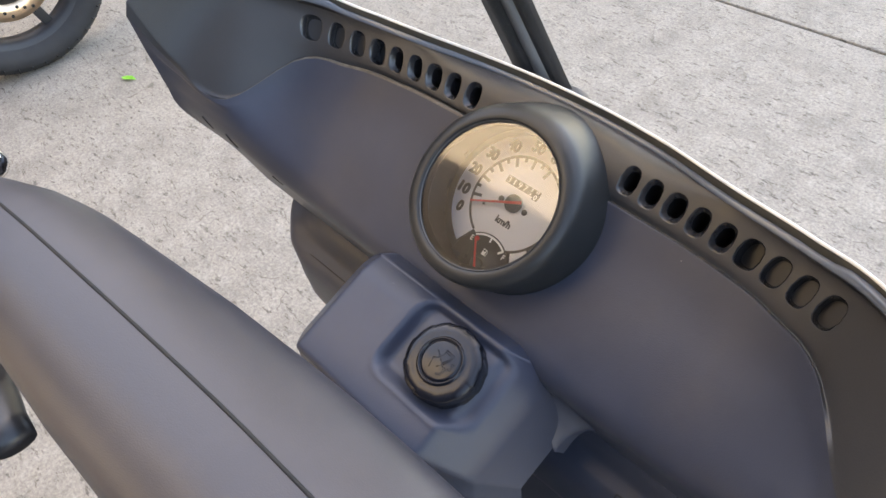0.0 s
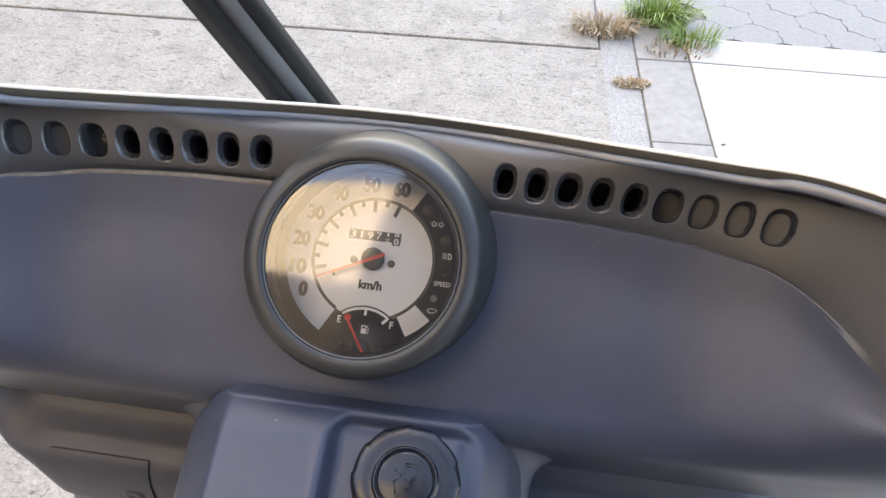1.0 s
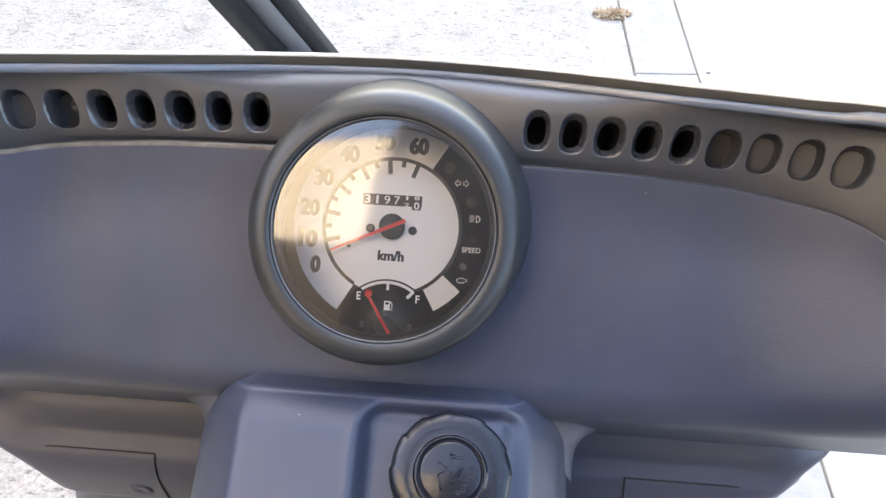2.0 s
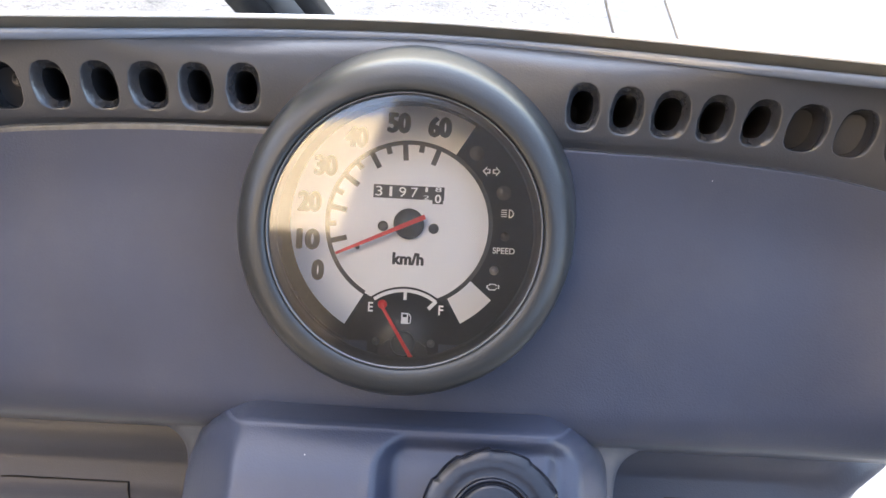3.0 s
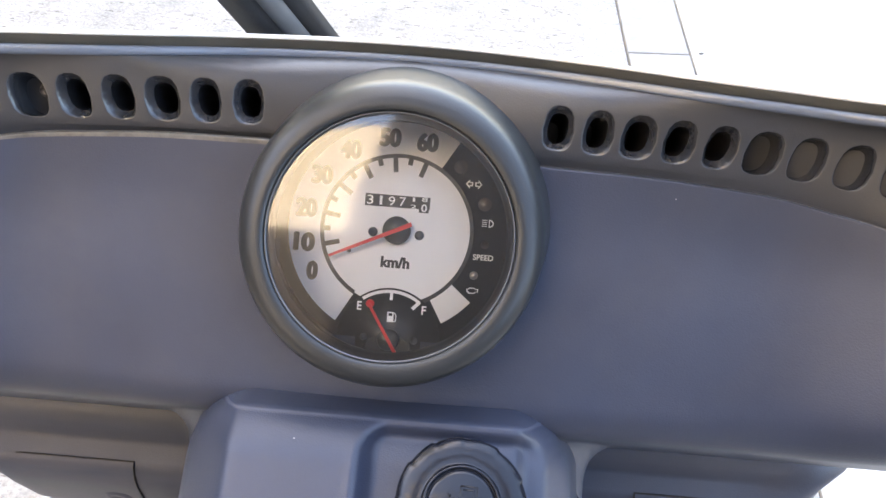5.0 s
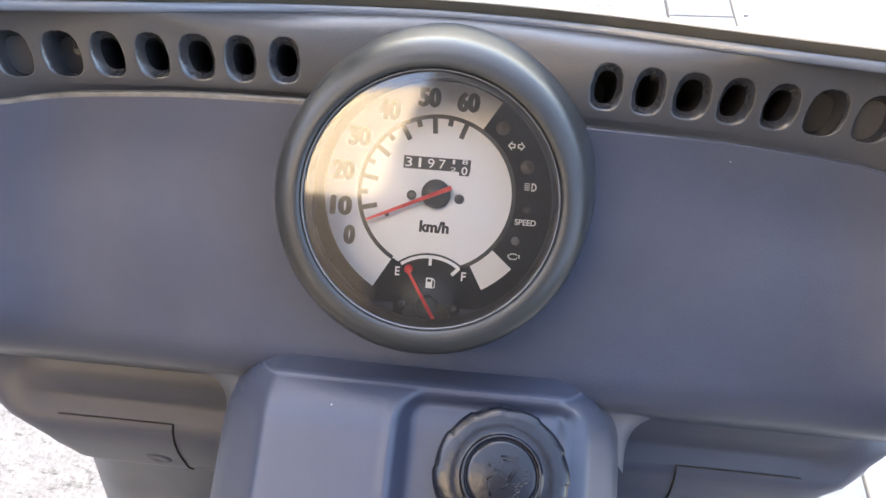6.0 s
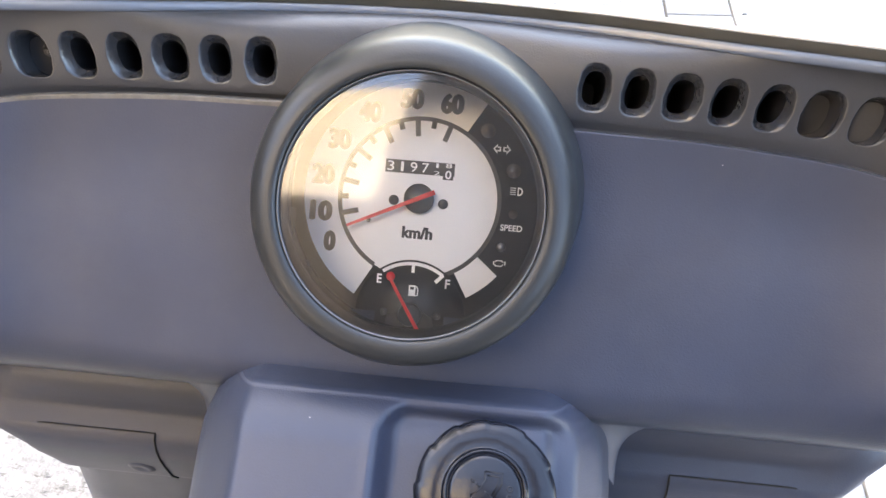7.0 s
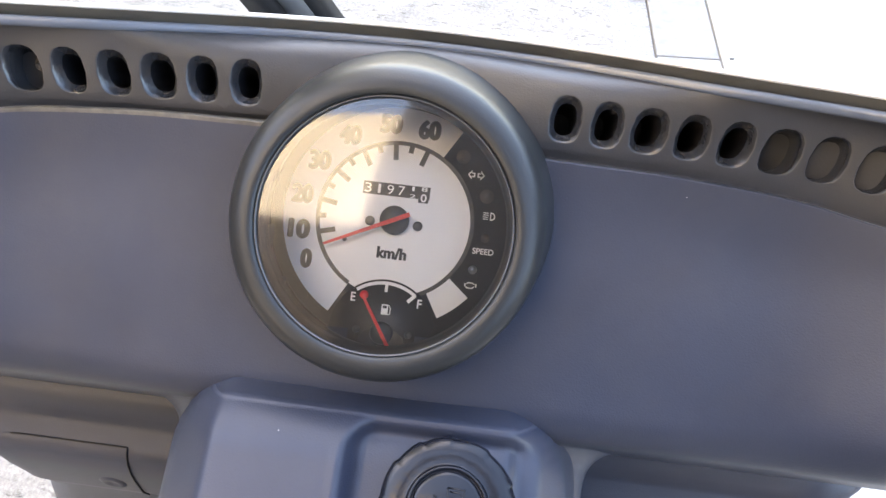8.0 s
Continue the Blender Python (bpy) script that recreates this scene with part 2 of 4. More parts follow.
def lathe(profile, n=64, a0=0.0, a1=360.0):
    """Turned about local z; profile of (radius, height)."""
    full = abs(a1 - a0) >= 360
    m = n if full else n + 1
    pts = [[(r * math.cos(radians(a0 + (a1 - a0) * i / n)), r * math.sin(radians(a0 + (a1 - a0) * i / n)), h) for r, h in profile] for i in range(m)]
    return grid_bm(pts, close_u=full)


def prism(outline, z0, z1, bevel=0.0):
    """A flat outline with thickness."""
    bm = bmesh.new()
    lo = [bm.verts.new((x, y, z0)) for x, y in outline]
    hi = [bm.verts.new((x, y, z1)) for x, y in outline]
    k = len(outline)
    bm.faces.new(hi)
    bm.faces.new(lo[::-1])
    for i in range(k):
        bm.faces.new((lo[i], lo[(i + 1) % k], hi[(i + 1) % k], hi[i]))
    if bevel:
        rim = [e for e in bm.edges if all(abs(v.co.z - z1) < 1e-7 for v in e.verts)]
        bmesh.ops.bevel(bm, geom=rim, offset=bevel, segments=2, affect="EDGES", profile=0.6)
    return bm


def box(sx, sy, sz, bevel=0.0, seg=2):
    bm = bmesh.new()
    bmesh.ops.create_cube(bm, size=1, matrix=Matrix.Diagonal((sx, sy, sz, 1)))
    if bevel:
        bmesh.ops.bevel(bm, geom=bm.edges[:], offset=bevel, segments=seg, affect="EDGES", profile=0.6)
    return bm


def tube(points, radius, n=10, radii=None, flat=1.0):
    """A round bar along points."""
    rows = []
    pts = [Vector(p) for p in points]
    for i, p in enumerate(pts):
        d = (pts[min(i + 1, len(pts) - 1)] - pts[max(i - 1, 0)]).normalized()
        a = d.cross(Vector((0, 0, 1)))
        a = a.normalized() if a.length > 1e-4 else Vector((1, 0, 0))
        b = d.cross(a).normalized()
        r = radii[i] if radii else radius
        rows.append([p + r * (math.cos(2 * math.pi * k / n) * a + flat * math.sin(2 * math.pi * k / n) * b) for k in range(n)])
    bm = grid_bm(rows, close_v=True)
    bm.verts.ensure_lookup_table()
    bm.faces.new([bm.verts[k] for k in range(n)])
    bm.faces.new([bm.verts[(len(rows) - 1) * n + k] for k in range(n)])
    return bm


def spline(P, n):
    """Catmull-Rom through points, n steps a span."""
    P = [Vector(p) for p in P]
    Q = [2 * P[0] - P[1], *P, 2 * P[-1] - P[-2]]
    out = []
    for i in range(len(P) - 1):
        a, b, c, d = Q[i:i + 4]
        for k in range(n):
            u = k / n
            out.append(0.5 * (2 * b + (c - a) * u + (2 * a - 5 * b + 4 * c - d) * u * u + (3 * b - a - 3 * c + d) * u ** 3))
    return out + [P[-1]]


def arc_band(r0, r1, a0, a1, z, step=2.0):
    """A flat ring sector, angles in degrees counter-clockwise from the right."""
    k = max(2, int(abs(a1 - a0) / step))
    rows = [[(r * math.cos(radians(a0 + (a1 - a0) * i / k)), r * math.sin(radians(a0 + (a1 - a0) * i / k)), z) for r in (r0, r1)] for i in range(k + 1)]
    return grid_bm(rows)


def bar(x0, y0, x1, y1, wide, z, thick=0.0002, wide_end=None):
    """A flat stroke between two points."""
    d = Vector((x1 - x0, y1 - y0)).normalized()
    n = Vector((-d.y, d.x))
    w1 = wide if wide_end is None else wide_end
    o = [(x0 + n.x * wide / 2, y0 + n.y * wide / 2), (x0 - n.x * wide / 2, y0 - n.y * wide / 2), (x1 - n.x * w1 / 2, y1 - n.y * w1 / 2), (x1 + n.x * w1 / 2, y1 + n.y * w1 / 2)]
    return prism(o, z, z + thick)


def lettering(text, height, width, x, y, z, mat, parent, name="lettering", bold=0.02, turn=0.0, depth=0.0, fat=0.0):
    """Words in the built-in font as a mesh, centred at x, y, with given height and width."""
    cu = bpy.data.curves.new(name, "FONT")
    cu.body, cu.align_x, cu.align_y, cu.offset, cu.extrude = text, "CENTER", "CENTER", bold, depth
    tmp = bpy.data.objects.new(name, cu)
    scene.collection.objects.link(tmp)
    bpy.context.view_layer.update()
    me = bpy.data.meshes.new_from_object(tmp.evaluated_get(bpy.context.evaluated_depsgraph_get()))
    bpy.data.objects.remove(tmp)
    co = np.empty(len(me.vertices) * 3)
    me.vertices.foreach_get("co", co)
    co = co.reshape(-1, 3)
    lo, hi = co.min(0), co.max(0)
    co[:, 0] = (co[:, 0] - (lo[0] + hi[0]) / 2) * width / (hi[0] - lo[0])
    co[:, 1] = (co[:, 1] - (lo[1] + hi[1]) / 2) * height / (hi[1] - lo[1])
    me.vertices.foreach_set("co", co.ravel())
    if fat:
        polys = [list(p.vertices) for p in me.polygons]
        k = len(co)
        allco = np.vstack([co + (d * fat, e * fat * 0.5, 0.00001 * j) for j, (d, e) in enumerate(((-1, 0), (0, 1), (1, 0), (0, -1)))])
        me = bpy.data.meshes.new(name)
        me.from_pydata(allco.tolist(), [], [[i + k * j for i in p] for j in range(4) for p in polys])
    me.materials.clear()
    me.materials.append(mat)
    ob = new(name, me)
    ob.parent = parent
    ob.matrix_basis = pose(x, y, z, 0, 0, turn)
    return ob


# the dial's own frame: x right, y up the dial, z out of it
HUB = Vector((0, 0, 0.9015))
LIE = 52.38
DIAL = Matrix.Translation(HUB) @ Euler((radians(90 - LIE), 0, 0)).to_matrix().to_4x4()
MM = 0.001

# ---- ground ----
def slab(name, outline, z0, z1, mat, label, category="paving", bevel=0.004, kind="structure"):
    return tagged(part(name, prism(outline, z0, z1, bevel), mat, smooth=False), label, category, kind=kind)


EDGE = 0.045   # the joints run this much in x for each metre in y, seen from the scooter
def jx(x, y):
    return x - EDGE * (y - 1.1)
def jy(y, x):
    return y + 0.075 * x


bm = bmesh.new()
bmesh.ops.create_grid(bm, x_segments=40, y_segments=40, size=150)
ground = tagged(part("ground", bm, JOINT, smooth=False), "earth and dirt under the paving", "ground", kind="structure")
FAR = 40.0
slab("road", [(-FAR, -FAR), (jx(0.3205, -FAR), -FAR), (jx(0.3205, 1.7), jy(1.792, 0.28)), (-4, jy(1.792, -4) + 0.1), (-FAR, jy(1.792, -4) + 0.1)], -0.05, 0.006, CONCRETE_OLD, "old rough pale grey concrete slab with worn aggregate", "concrete")
slab("road", [(-FAR, jy(1.80, -4) + 0.1), (-4, jy(1.80, -4) + 0.1), (jx(0.3205, 1.9), jy(1.80, 0.28)), (jx(0.3205, 7), 7), (jx(0.3205, 7), FAR), (-FAR, FAR)], -0.05, 0.0085, CONCRETE_OLD, "old pale grey concrete slab beyond a joint", "concrete")
slab("trim", [(jx(0.3225, -FAR), -FAR), (jx(0.4262, -FAR), -FAR), (jx(0.4262, 7), 7), (jx(0.3225, 7), 7)], -0.05, 0.004, CONCRETE_STRIP, "rough gutter strip of exposed aggregate concrete", "gutter")
slab("kerb", [(jx(0.4294, -FAR), -FAR), (jx(0.5852, -FAR), -FAR), (jx(0.5852, 1.375), 1.375), (jx(0.4294, 1.36), 1.365)], -0.05, 0.010, CONCRETE_KERB, "smooth grey concrete kerb slab", "kerb")
slab("kerb", [(jx(0.4294, 1.37), 1.370), (jx(0.5852, 1.38), 1.380), (jx(0.5852, 1.8), 1.785), (jx(0.4294, 1.8), 1.775)], -0.05, 0.009, CONCRETE_KERB, "smooth grey concrete kerb slab", "kerb")
slab("kerb", [(jx(0.4294, 1.8), 1.785), (jx(0.5852, 1.8), 1.795), (jx(0.5852, 7), 7), (jx(0.4294, 7), 7)], -0.05, 0.007, CONCRETE_KERB, "grey concrete kerb slab overgrown with grass", "kerb")
slab("pavement", [(jx(0.5885, -FAR), -FAR), (FAR, -FAR), (FAR, 1.9), (4, 1.9), (jx(0.5885, 1.78), 1.782)], -0.05, 0.012, CONCRETE_NEW, "smooth almost white concrete slab", "pavement")
slab("pavement", [(jx(0.5885, 1.79), 1.790), (4, 1.91), (FAR, 1.91), (FAR, 2.055), (4, 2.055), (jx(0.5885, 1.9), 1.935)], -0.05, 0.011, CONCRETE_NEW, "narrow pale concrete border beside the pavers", "pavement")


slab("pavement", [(3.3, 2.04), (FAR, 2.04), (FAR, FAR), (jx(0.5885, FAR), FAR), (jx(0.5885, 3.95), 3.95), (3.3, 3.95)], -0.05, 0.009, PAVER, "grey concrete pavement further off", "pavement")


def paver_mesh():
    """A six-sided interlocking paver with bent long edges."""
    hexa = [Vector((0.0, -0.0738)), Vector((0.0738, -0.0367)), Vector((0.0738, 0.0367)), Vector((0.0, 0.0738)), Vector((-0.0738, 0.0367)), Vector((-0.0738, -0.0367))]
    bend = [Vector((0.003, -0.006)), Vector((0.006, 0.0)), Vector((-0.003, -0.006))]
    o = []
    for i in range(6):
        p, q, d = hexa[i], hexa[(i + 1) % 6], bend[i % 3] * (1 if i < 3 else -1)
        o += [tuple(p), tuple(p.lerp(q, 0.3) + d), tuple(p.lerp(q, 0.7) - d)]
    return mesh_of("paver", prism(o, -0.04, 0.0, 0.002), PAVER, smooth=False)


paver_area = tagged(part("pavement", prism([(jx(0.5885, 1.9), 1.908), (4, 2.028), (4, 6), (jx(0.5885, 6), 6)], -0.06, 0.002), JOINT, smooth=False), "grey interlocking concrete pavers with dark joints", "pavement", kind="structure")


# ---- unseen walls: upper one inferred from its reflection, the rest added for light ----
WALL = material("ochre_render", (0.91, 0.79, 0.60), 0.9, vary=0.10, scale=8, bump=0.3, bump_scale=60, stain=0.3, stain_scale=1.5, stain_colour=(0.62, 0.50, 0.33))
DARK_WALL = material("brown_render", (0.055, 0.045, 0.038), 0.9, vary=0.12, scale=8, bump=0.3, bump_scale=60)
# added so that the lower part of the gauge glass reflects something dark
tagged(part("dark_wall_south", box(7.35, 0.3, 4.65, 0.01), DARK_WALL, at=pose(-1.825, -2.9, 2.325), smooth=False), "unseen dark brown wall added to darken the low reflections", "wall", kind="structure")
tagged(part("wall_upper", box(4.6, 0.3, 3.7, 0.01), WALL, at=pose(-3.2, -2.9, 6.5), smooth=False), "plain ochre rendered upper wall of a house", "wall", kind="structure")
# added to block the sky's reflection from the right of the gauge
tagged(part("dark_wall_high", box(2.75, 0.3, 5.6, 0.01), DARK_WALL, at=pose(0.475, -2.9, 7.45), smooth=False), "unseen dark brown wall added to keep sky off the gauge's right side", "wall", kind="structure")
# added reflector: its sunlit face gives the lower left plastic a warm sheen
tagged(part("bounce_panel", box(1.1, 0.06, 1.5, 0.01), WALL, at=pose(-1.85, -2.73, 1.9), smooth=False), "unseen ochre panel added to throw a warm sheen on the lower plastic", "wall", kind="structure")
# added to block low sky on the left and darken the console's facet
tagged(part("dark_wall_left", box(0.3, 5.2, 4.2, 0.01), DARK_WALL, at=pose(-5.65, -0.3, 2.1), smooth=False), "unseen dark brown wall added to darken the console's left facet", "wall", kind="structure")
# added to block low sky behind on the right
tagged(part("dark_wall_right", box(6.0, 0.3, 2.0, 0.01), DARK_WALL, at=pose(4.85, -2.9, 1.0), smooth=False), "unseen dark brown wall added to darken the lower right plastic", "wall", kind="structure")
# unseen block, added so that its shade lies over the scooter and paving
tagged(part("sun_blocker", prism([(-6, 2.45), (-6, 18), (-10, 18), (-10, 7.5)], 0, 21), WALL, smooth=False), "unseen tall ochre block added to keep the sun off the scooter", "wall", kind="structure")


# ---- scooter ----
scooter = thing("scooter", "dark grey plastic scooter cockpit with cream outer cowl and windscreen", "scooter")

STATIONS = (0, 58, 105, 150, 180, 205, 232, 255)
PROFILES = (
    ((0, 66, -1), (0, 58, 6), (0, 37, 7), (0, 30, 4), (0, 29, 7), (0, 5, 3), (0, -25, 0), (0, -52, 6), (0, -66, 3), (0, -76, -10), (0, -80, -26), (0, -92, -71)),
    ((58, 63, 4), (58, 52, 13), (58, 34, 10), (58, 28, 6), (58, 27, 9), (58, 5, 4), (58, -25, 1), (58, -53, 6), (58, -67, 3), (58, -76, -8), (58, -80, -26), (58, -92, -71)),
    ((105, 55, 22), (105, 48, 20), (105, 32, 13), (105, 26, 9), (105, 25, 12), (105, 5, 7), (105, -25, 4), (105, -52, 8), (105, -66, 6), (105, -75, -6), (105, -80, -26), (105, -92, -71)),
    ((150, 49, 34), (150, 43, 27), (150, 28, 21.5), (150, 19, 16.5), (150, 18, 19.5), (150, 0, 14), (150, -25, 11), (150, -50, 16), (150, -63, 13), (150, -73, 0), (150, -79, -24), (150, -92, -71)),
    ((180, 43, 48), (180, 38, 40), (180, 20, 35), (180, 6, 29.5), (180, 5, 32.5), (180, -8, 28), (180, -27, 26), (180, -48, 30), (180, -60, 26), (180, -71, 10), (182, -78, -20), (182, -92, -71)),
    ((211, 30, 66), (212, 24, 63), (210, 6, 58), (206, -30, 47), (205.5, -31.5, 50), (205, -38, 48.5), (205, -42, 47.5), (206, -47, 47), (212, -56, 42), (216, -66, 26), (215, -78, -18), (215, -92, -71)),
    ((228, 21, 82), (231, 16, 81), (236, -2, 80), (240, -30, 74), (240, -34, 71), (241, -40, 66), (241, -45, 63), (242, -50, 58), (243, -56, 50), (244, -66, 34), (243, -77, -16), (240, -92, -71)),
    ((240, 12, 102), (244, 8, 104), (250, -5, 108), (254, -20, 110), (255, -28, 105), (255, -34, 95), (255, -42, 82), (254, -48, 72), (254, -58, 55), (253, -68, 36), (252, -77, -16), (256, -92, -71)),
)

def hermite(xs, ps, x):
    """Smooth curve through ps at the uneven stops xs."""
    i = min(max(int(np.searchsorted(xs, x, side="right")) - 1, 0), len(xs) - 2)
    def slope(j):
        if j == 0:
            return (ps[1] - ps[0]) / (xs[1] - xs[0])
        if j == len(xs) - 1:
            return (ps[-1] - ps[-2]) / (xs[-1] - xs[-2])
        a, b = (ps[j] - ps[j - 1]) / (xs[j] - xs[j - 1]), (ps[j + 1] - ps[j]) / (xs[j + 1] - xs[j])
        h0, h1 = xs[j] - xs[j - 1], xs[j + 1] - xs[j]
        return (a * h1 + b * h0) / (h0 + h1)
    h = xs[i + 1] - xs[i]
    t = (x - xs[i]) / h
    m0, m1 = slope(i) * h, slope(i + 1) * h
    return (2 * t ** 3 - 3 * t * t + 1) * ps[i] + (t ** 3 - 2 * t * t + t) * m0 + (3 * t * t - 2 * t ** 3) * ps[i + 1] + (t ** 3 - t * t) * m1


RIGHT_END = ((211, 30, 66), (212, 24, 63), (215, 6, 61), (213, -28, 54), (212, -32, 51), (212, -38, 49), (212, -43, 48), (213, -48, 50), (218, -57, 44), (220, -66, 27), (217, -78, -18), (215, -92, -71))
XS = [-s for s in STATIONS[:0:-1]] + list(STATIONS)
PS = [np.array(p, float) * (-1, 1, 1) for p in PROFILES[:0:-1]] + [np.array(RIGHT_END if i == 5 else p, float) for i, p in enumerate(PROFILES)]
for i, lift in ((3, 1.0), (4, 2.0), (5, 2.3), (6, 2.3)):
    PS[i][3:5, 1] += lift      # the panel's edge runs a little higher on this half
PS[2][3:8, 1:] = ((-41, 44.5), (-42.5, 47.5), (-45, 46.5), (-47, 46), (-50, 45))      # and ends in a low corner
PS[1][3:6, 1] -= (7, 6, 4)
for x, p in zip(XS, PS):       # the skin is flat below the vents and rolls away towards its lower edge
    f = min(max((215 - abs(x)) / 50, 0), 1)
    c = math.exp(-(x / 70) ** 4)
    p[5:10, 2] += f * np.array((0.5, 1.5, -6.0 + 1.5 * c, -7.0 + 5.0 * c, -4.0 + 4.0 * c))
KS = list(range(len(PROFILES[0])))


KT = 0.4
def top_edge(s):
    """The upper end of the dashboard's curve, where the cowl's edge runs."""
    return Vector(hermite(XS, PS, s)[0]) * MM
def dash(s, k):
    """A point of the dashboard's skin: s along its width, k down its profile."""
    col = hermite(XS, PS, s)
    if k <= 3:
        p = hermite(KS[:4], col[:4], k)
    elif k <= 4:
        p = col[3] + (col[4] - col[3]) * (k - 3)
    else:
        p = hermite(KS[4:], col[4:], k)
    if k < KT:
        ridge = hermite(KS[:4], col[:4], KT)
        f = 1 - k / KT
        p = ridge + (col[0] + np.array((0, -0.8, -1.4)) - ridge) * f
    return Vector(p) * MM


VENTS = [56.3 + 14.3 * i for i in range(9)]
VENTS_LEFT = [56.8 + 15.25 * i for i in range(9)]
PITCH, PITCH_LEFT = 14.3, 15.25
K0, K1, KC = 0.95, 2.32, 1.62
K_TOP = [0, 0.05, 0.1, 0.2, 0.3, 0.37, KT, 0.43, 0.5, 0.6, 0.72, K0]
K_MID = [K0 + (K1 - K0) * i / 6 for i in range(7)]
K_LOW = [K1, 2.5, 2.68, 2.82, 2.94, 3.0, 3.1, 3.5, 3.9, 4.0, 4.03, 4.08, 4.16, 4.35, 4.6, 4.85, 5.1, 5.4, 5.7, 6.0, 6.3, 6.55, 6.8, 7.0, 7.2, 7.45, 7.7, 7.9, 8.1, 8.35, 8.6, 8.85, 9.1, 9.4, 9.7, 10.0, 10.3, 10.65, 11.0]


def dash_mesh():
    bm = bmesh.new()
    seen = {}
    def vert(s, k):
        key = (round(s, 3), round(k, 4))
        if key not in seen:
            seen[key] = bm.verts.new(dash(s, k))
        return seen[key]
    cols, spans = [], {}
    for sg, row, pitch in ((-1, VENTS_LEFT, PITCH_LEFT), (1, VENTS, PITCH)):
        lo, hi = row[0] - pitch / 2, row[-1] + pitch / 2
        spans[sg] = (lo, hi)
        half = [lo * i / 8 for i in range(8)] + [lo + (hi - lo) * i / 27 for i in range(28)] + [hi + (255 - hi) * i / 20 for i in range(1, 21)]
        cols += [-x for x in half[:0:-1]] if sg < 0 else half
    for a, b in zip(cols, cols[1:]):
        lo, hi = spans[-1 if b <= 0 else 1]
        mid = abs(a + b) / 2
        for rows in (K_TOP, K_MID, K_LOW):
            if rows is K_MID and lo < mid < hi:
                continue
            for p, q in zip(rows, rows[1:]):
                m = dash((a + b) / 2, (p + q) / 2)
                if math.hypot(m.x, m.y) < 0.047:
                    continue
                fc = bm.faces.new((vert(a, p), vert(b, p), vert(b, q), vert(a, q)))
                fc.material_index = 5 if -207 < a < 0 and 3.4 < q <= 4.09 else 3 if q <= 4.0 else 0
    for sg, row, pitch in ((-1, VENTS_LEFT, PITCH_LEFT), (1, VENTS, PITCH)):
        kc = KC if sg > 0 else KC - 0.05
        for i, c in enumerate(row):
            sc = sg * c
            x0, x1 = sc - pitch / 2, sc + pitch / 2
            xs = [x0, x0 + pitch / 3, x0 + 2 * pitch / 3, x1]
            ring = [(x, K0) for x in xs[:-1]] + [(x1, k) for k in K_MID[:-1]] + [(x, K1) for x in xs[:0:-1]] + [(x0, k) for k in K_MID[:0:-1]]
            loop = [vert(round(x, 6), k) for x, k in ring]
            span = (dash(sc, kc + 0.3) - dash(sc, kc - 0.3)).length / 0.6 / MM
            big = 1.12 if i in (2, 5) else 1.0
            deep = 26 if i < 5 else (10 if i == 5 else 6.0)
            slant = -sg * (0.5 + 0.16 * min(i, 6))
            axis = (dash(sc, kc + 0.2) - dash(sc, kc - 0.2)).cross(dash(sc + 2, kc) - dash(sc - 2, kc)).normalized()
            if axis.z > 0:
                axis = -axis
            axis = (axis + Vector((0, 0, -1.2))).normalized()
            shape = []
            for x, k in ring:
                th = math.atan2((k - (K0 + K1) / 2) * span, x - sc)
                shape.append((math.copysign(abs(math.cos(th)) ** 0.86, math.cos(th)), math.copysign(abs(math.sin(th)) ** 0.86, math.sin(th))))
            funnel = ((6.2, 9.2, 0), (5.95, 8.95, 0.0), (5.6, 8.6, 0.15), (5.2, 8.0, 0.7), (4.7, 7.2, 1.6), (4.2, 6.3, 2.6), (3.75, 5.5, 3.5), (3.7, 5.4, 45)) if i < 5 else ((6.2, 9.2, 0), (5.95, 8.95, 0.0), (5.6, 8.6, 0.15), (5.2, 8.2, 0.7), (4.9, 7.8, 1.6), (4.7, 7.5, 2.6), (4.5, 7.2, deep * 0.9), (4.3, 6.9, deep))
            for n, (ra, rb, down) in enumerate(funnel):
                f = max(n - 1, 0) / 5
                inward = -sg * 0.07 * min(i, 5) * min(f, 1)
                rise = -0.9 * min(f, 1) if i < 5 else 0.0
                ro = [bm.verts.new(dash(sc + inward + ra * big * cx + slant * sy, kc + (rb * sy + rise) / span) + axis * down * MM) for cx, sy in shape]
                for j in range(len(loop)):
                    fc = bm.faces.new((loop[j], loop[(j + 1) % len(loop)], ro[(j + 1) % len(ro)], ro[j]))
                    # deep walls are black: the shade inside the holes is put into the colour
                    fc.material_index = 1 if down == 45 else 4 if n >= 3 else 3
                    if down == 45 or (i >= 5 and n == 7):
                        bm.edges.get((loop[j], loop[(j + 1) % len(loop)])).smooth = False
                loop = ro
            fc = bm.faces.new(loop)
            fc.smooth = False
            for e in fc.edges:
                e.smooth = False
            # floors are black or dark plastic, painting the shade at the bottom
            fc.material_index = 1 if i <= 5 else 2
    return bm


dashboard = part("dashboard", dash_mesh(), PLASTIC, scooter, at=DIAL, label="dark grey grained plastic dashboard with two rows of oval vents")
for m in (DIAL_BLACK, PLASTIC_DARK, BAND_WARM_LIT, VENT_GLOSS, EDGE_LIT):
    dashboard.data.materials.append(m)
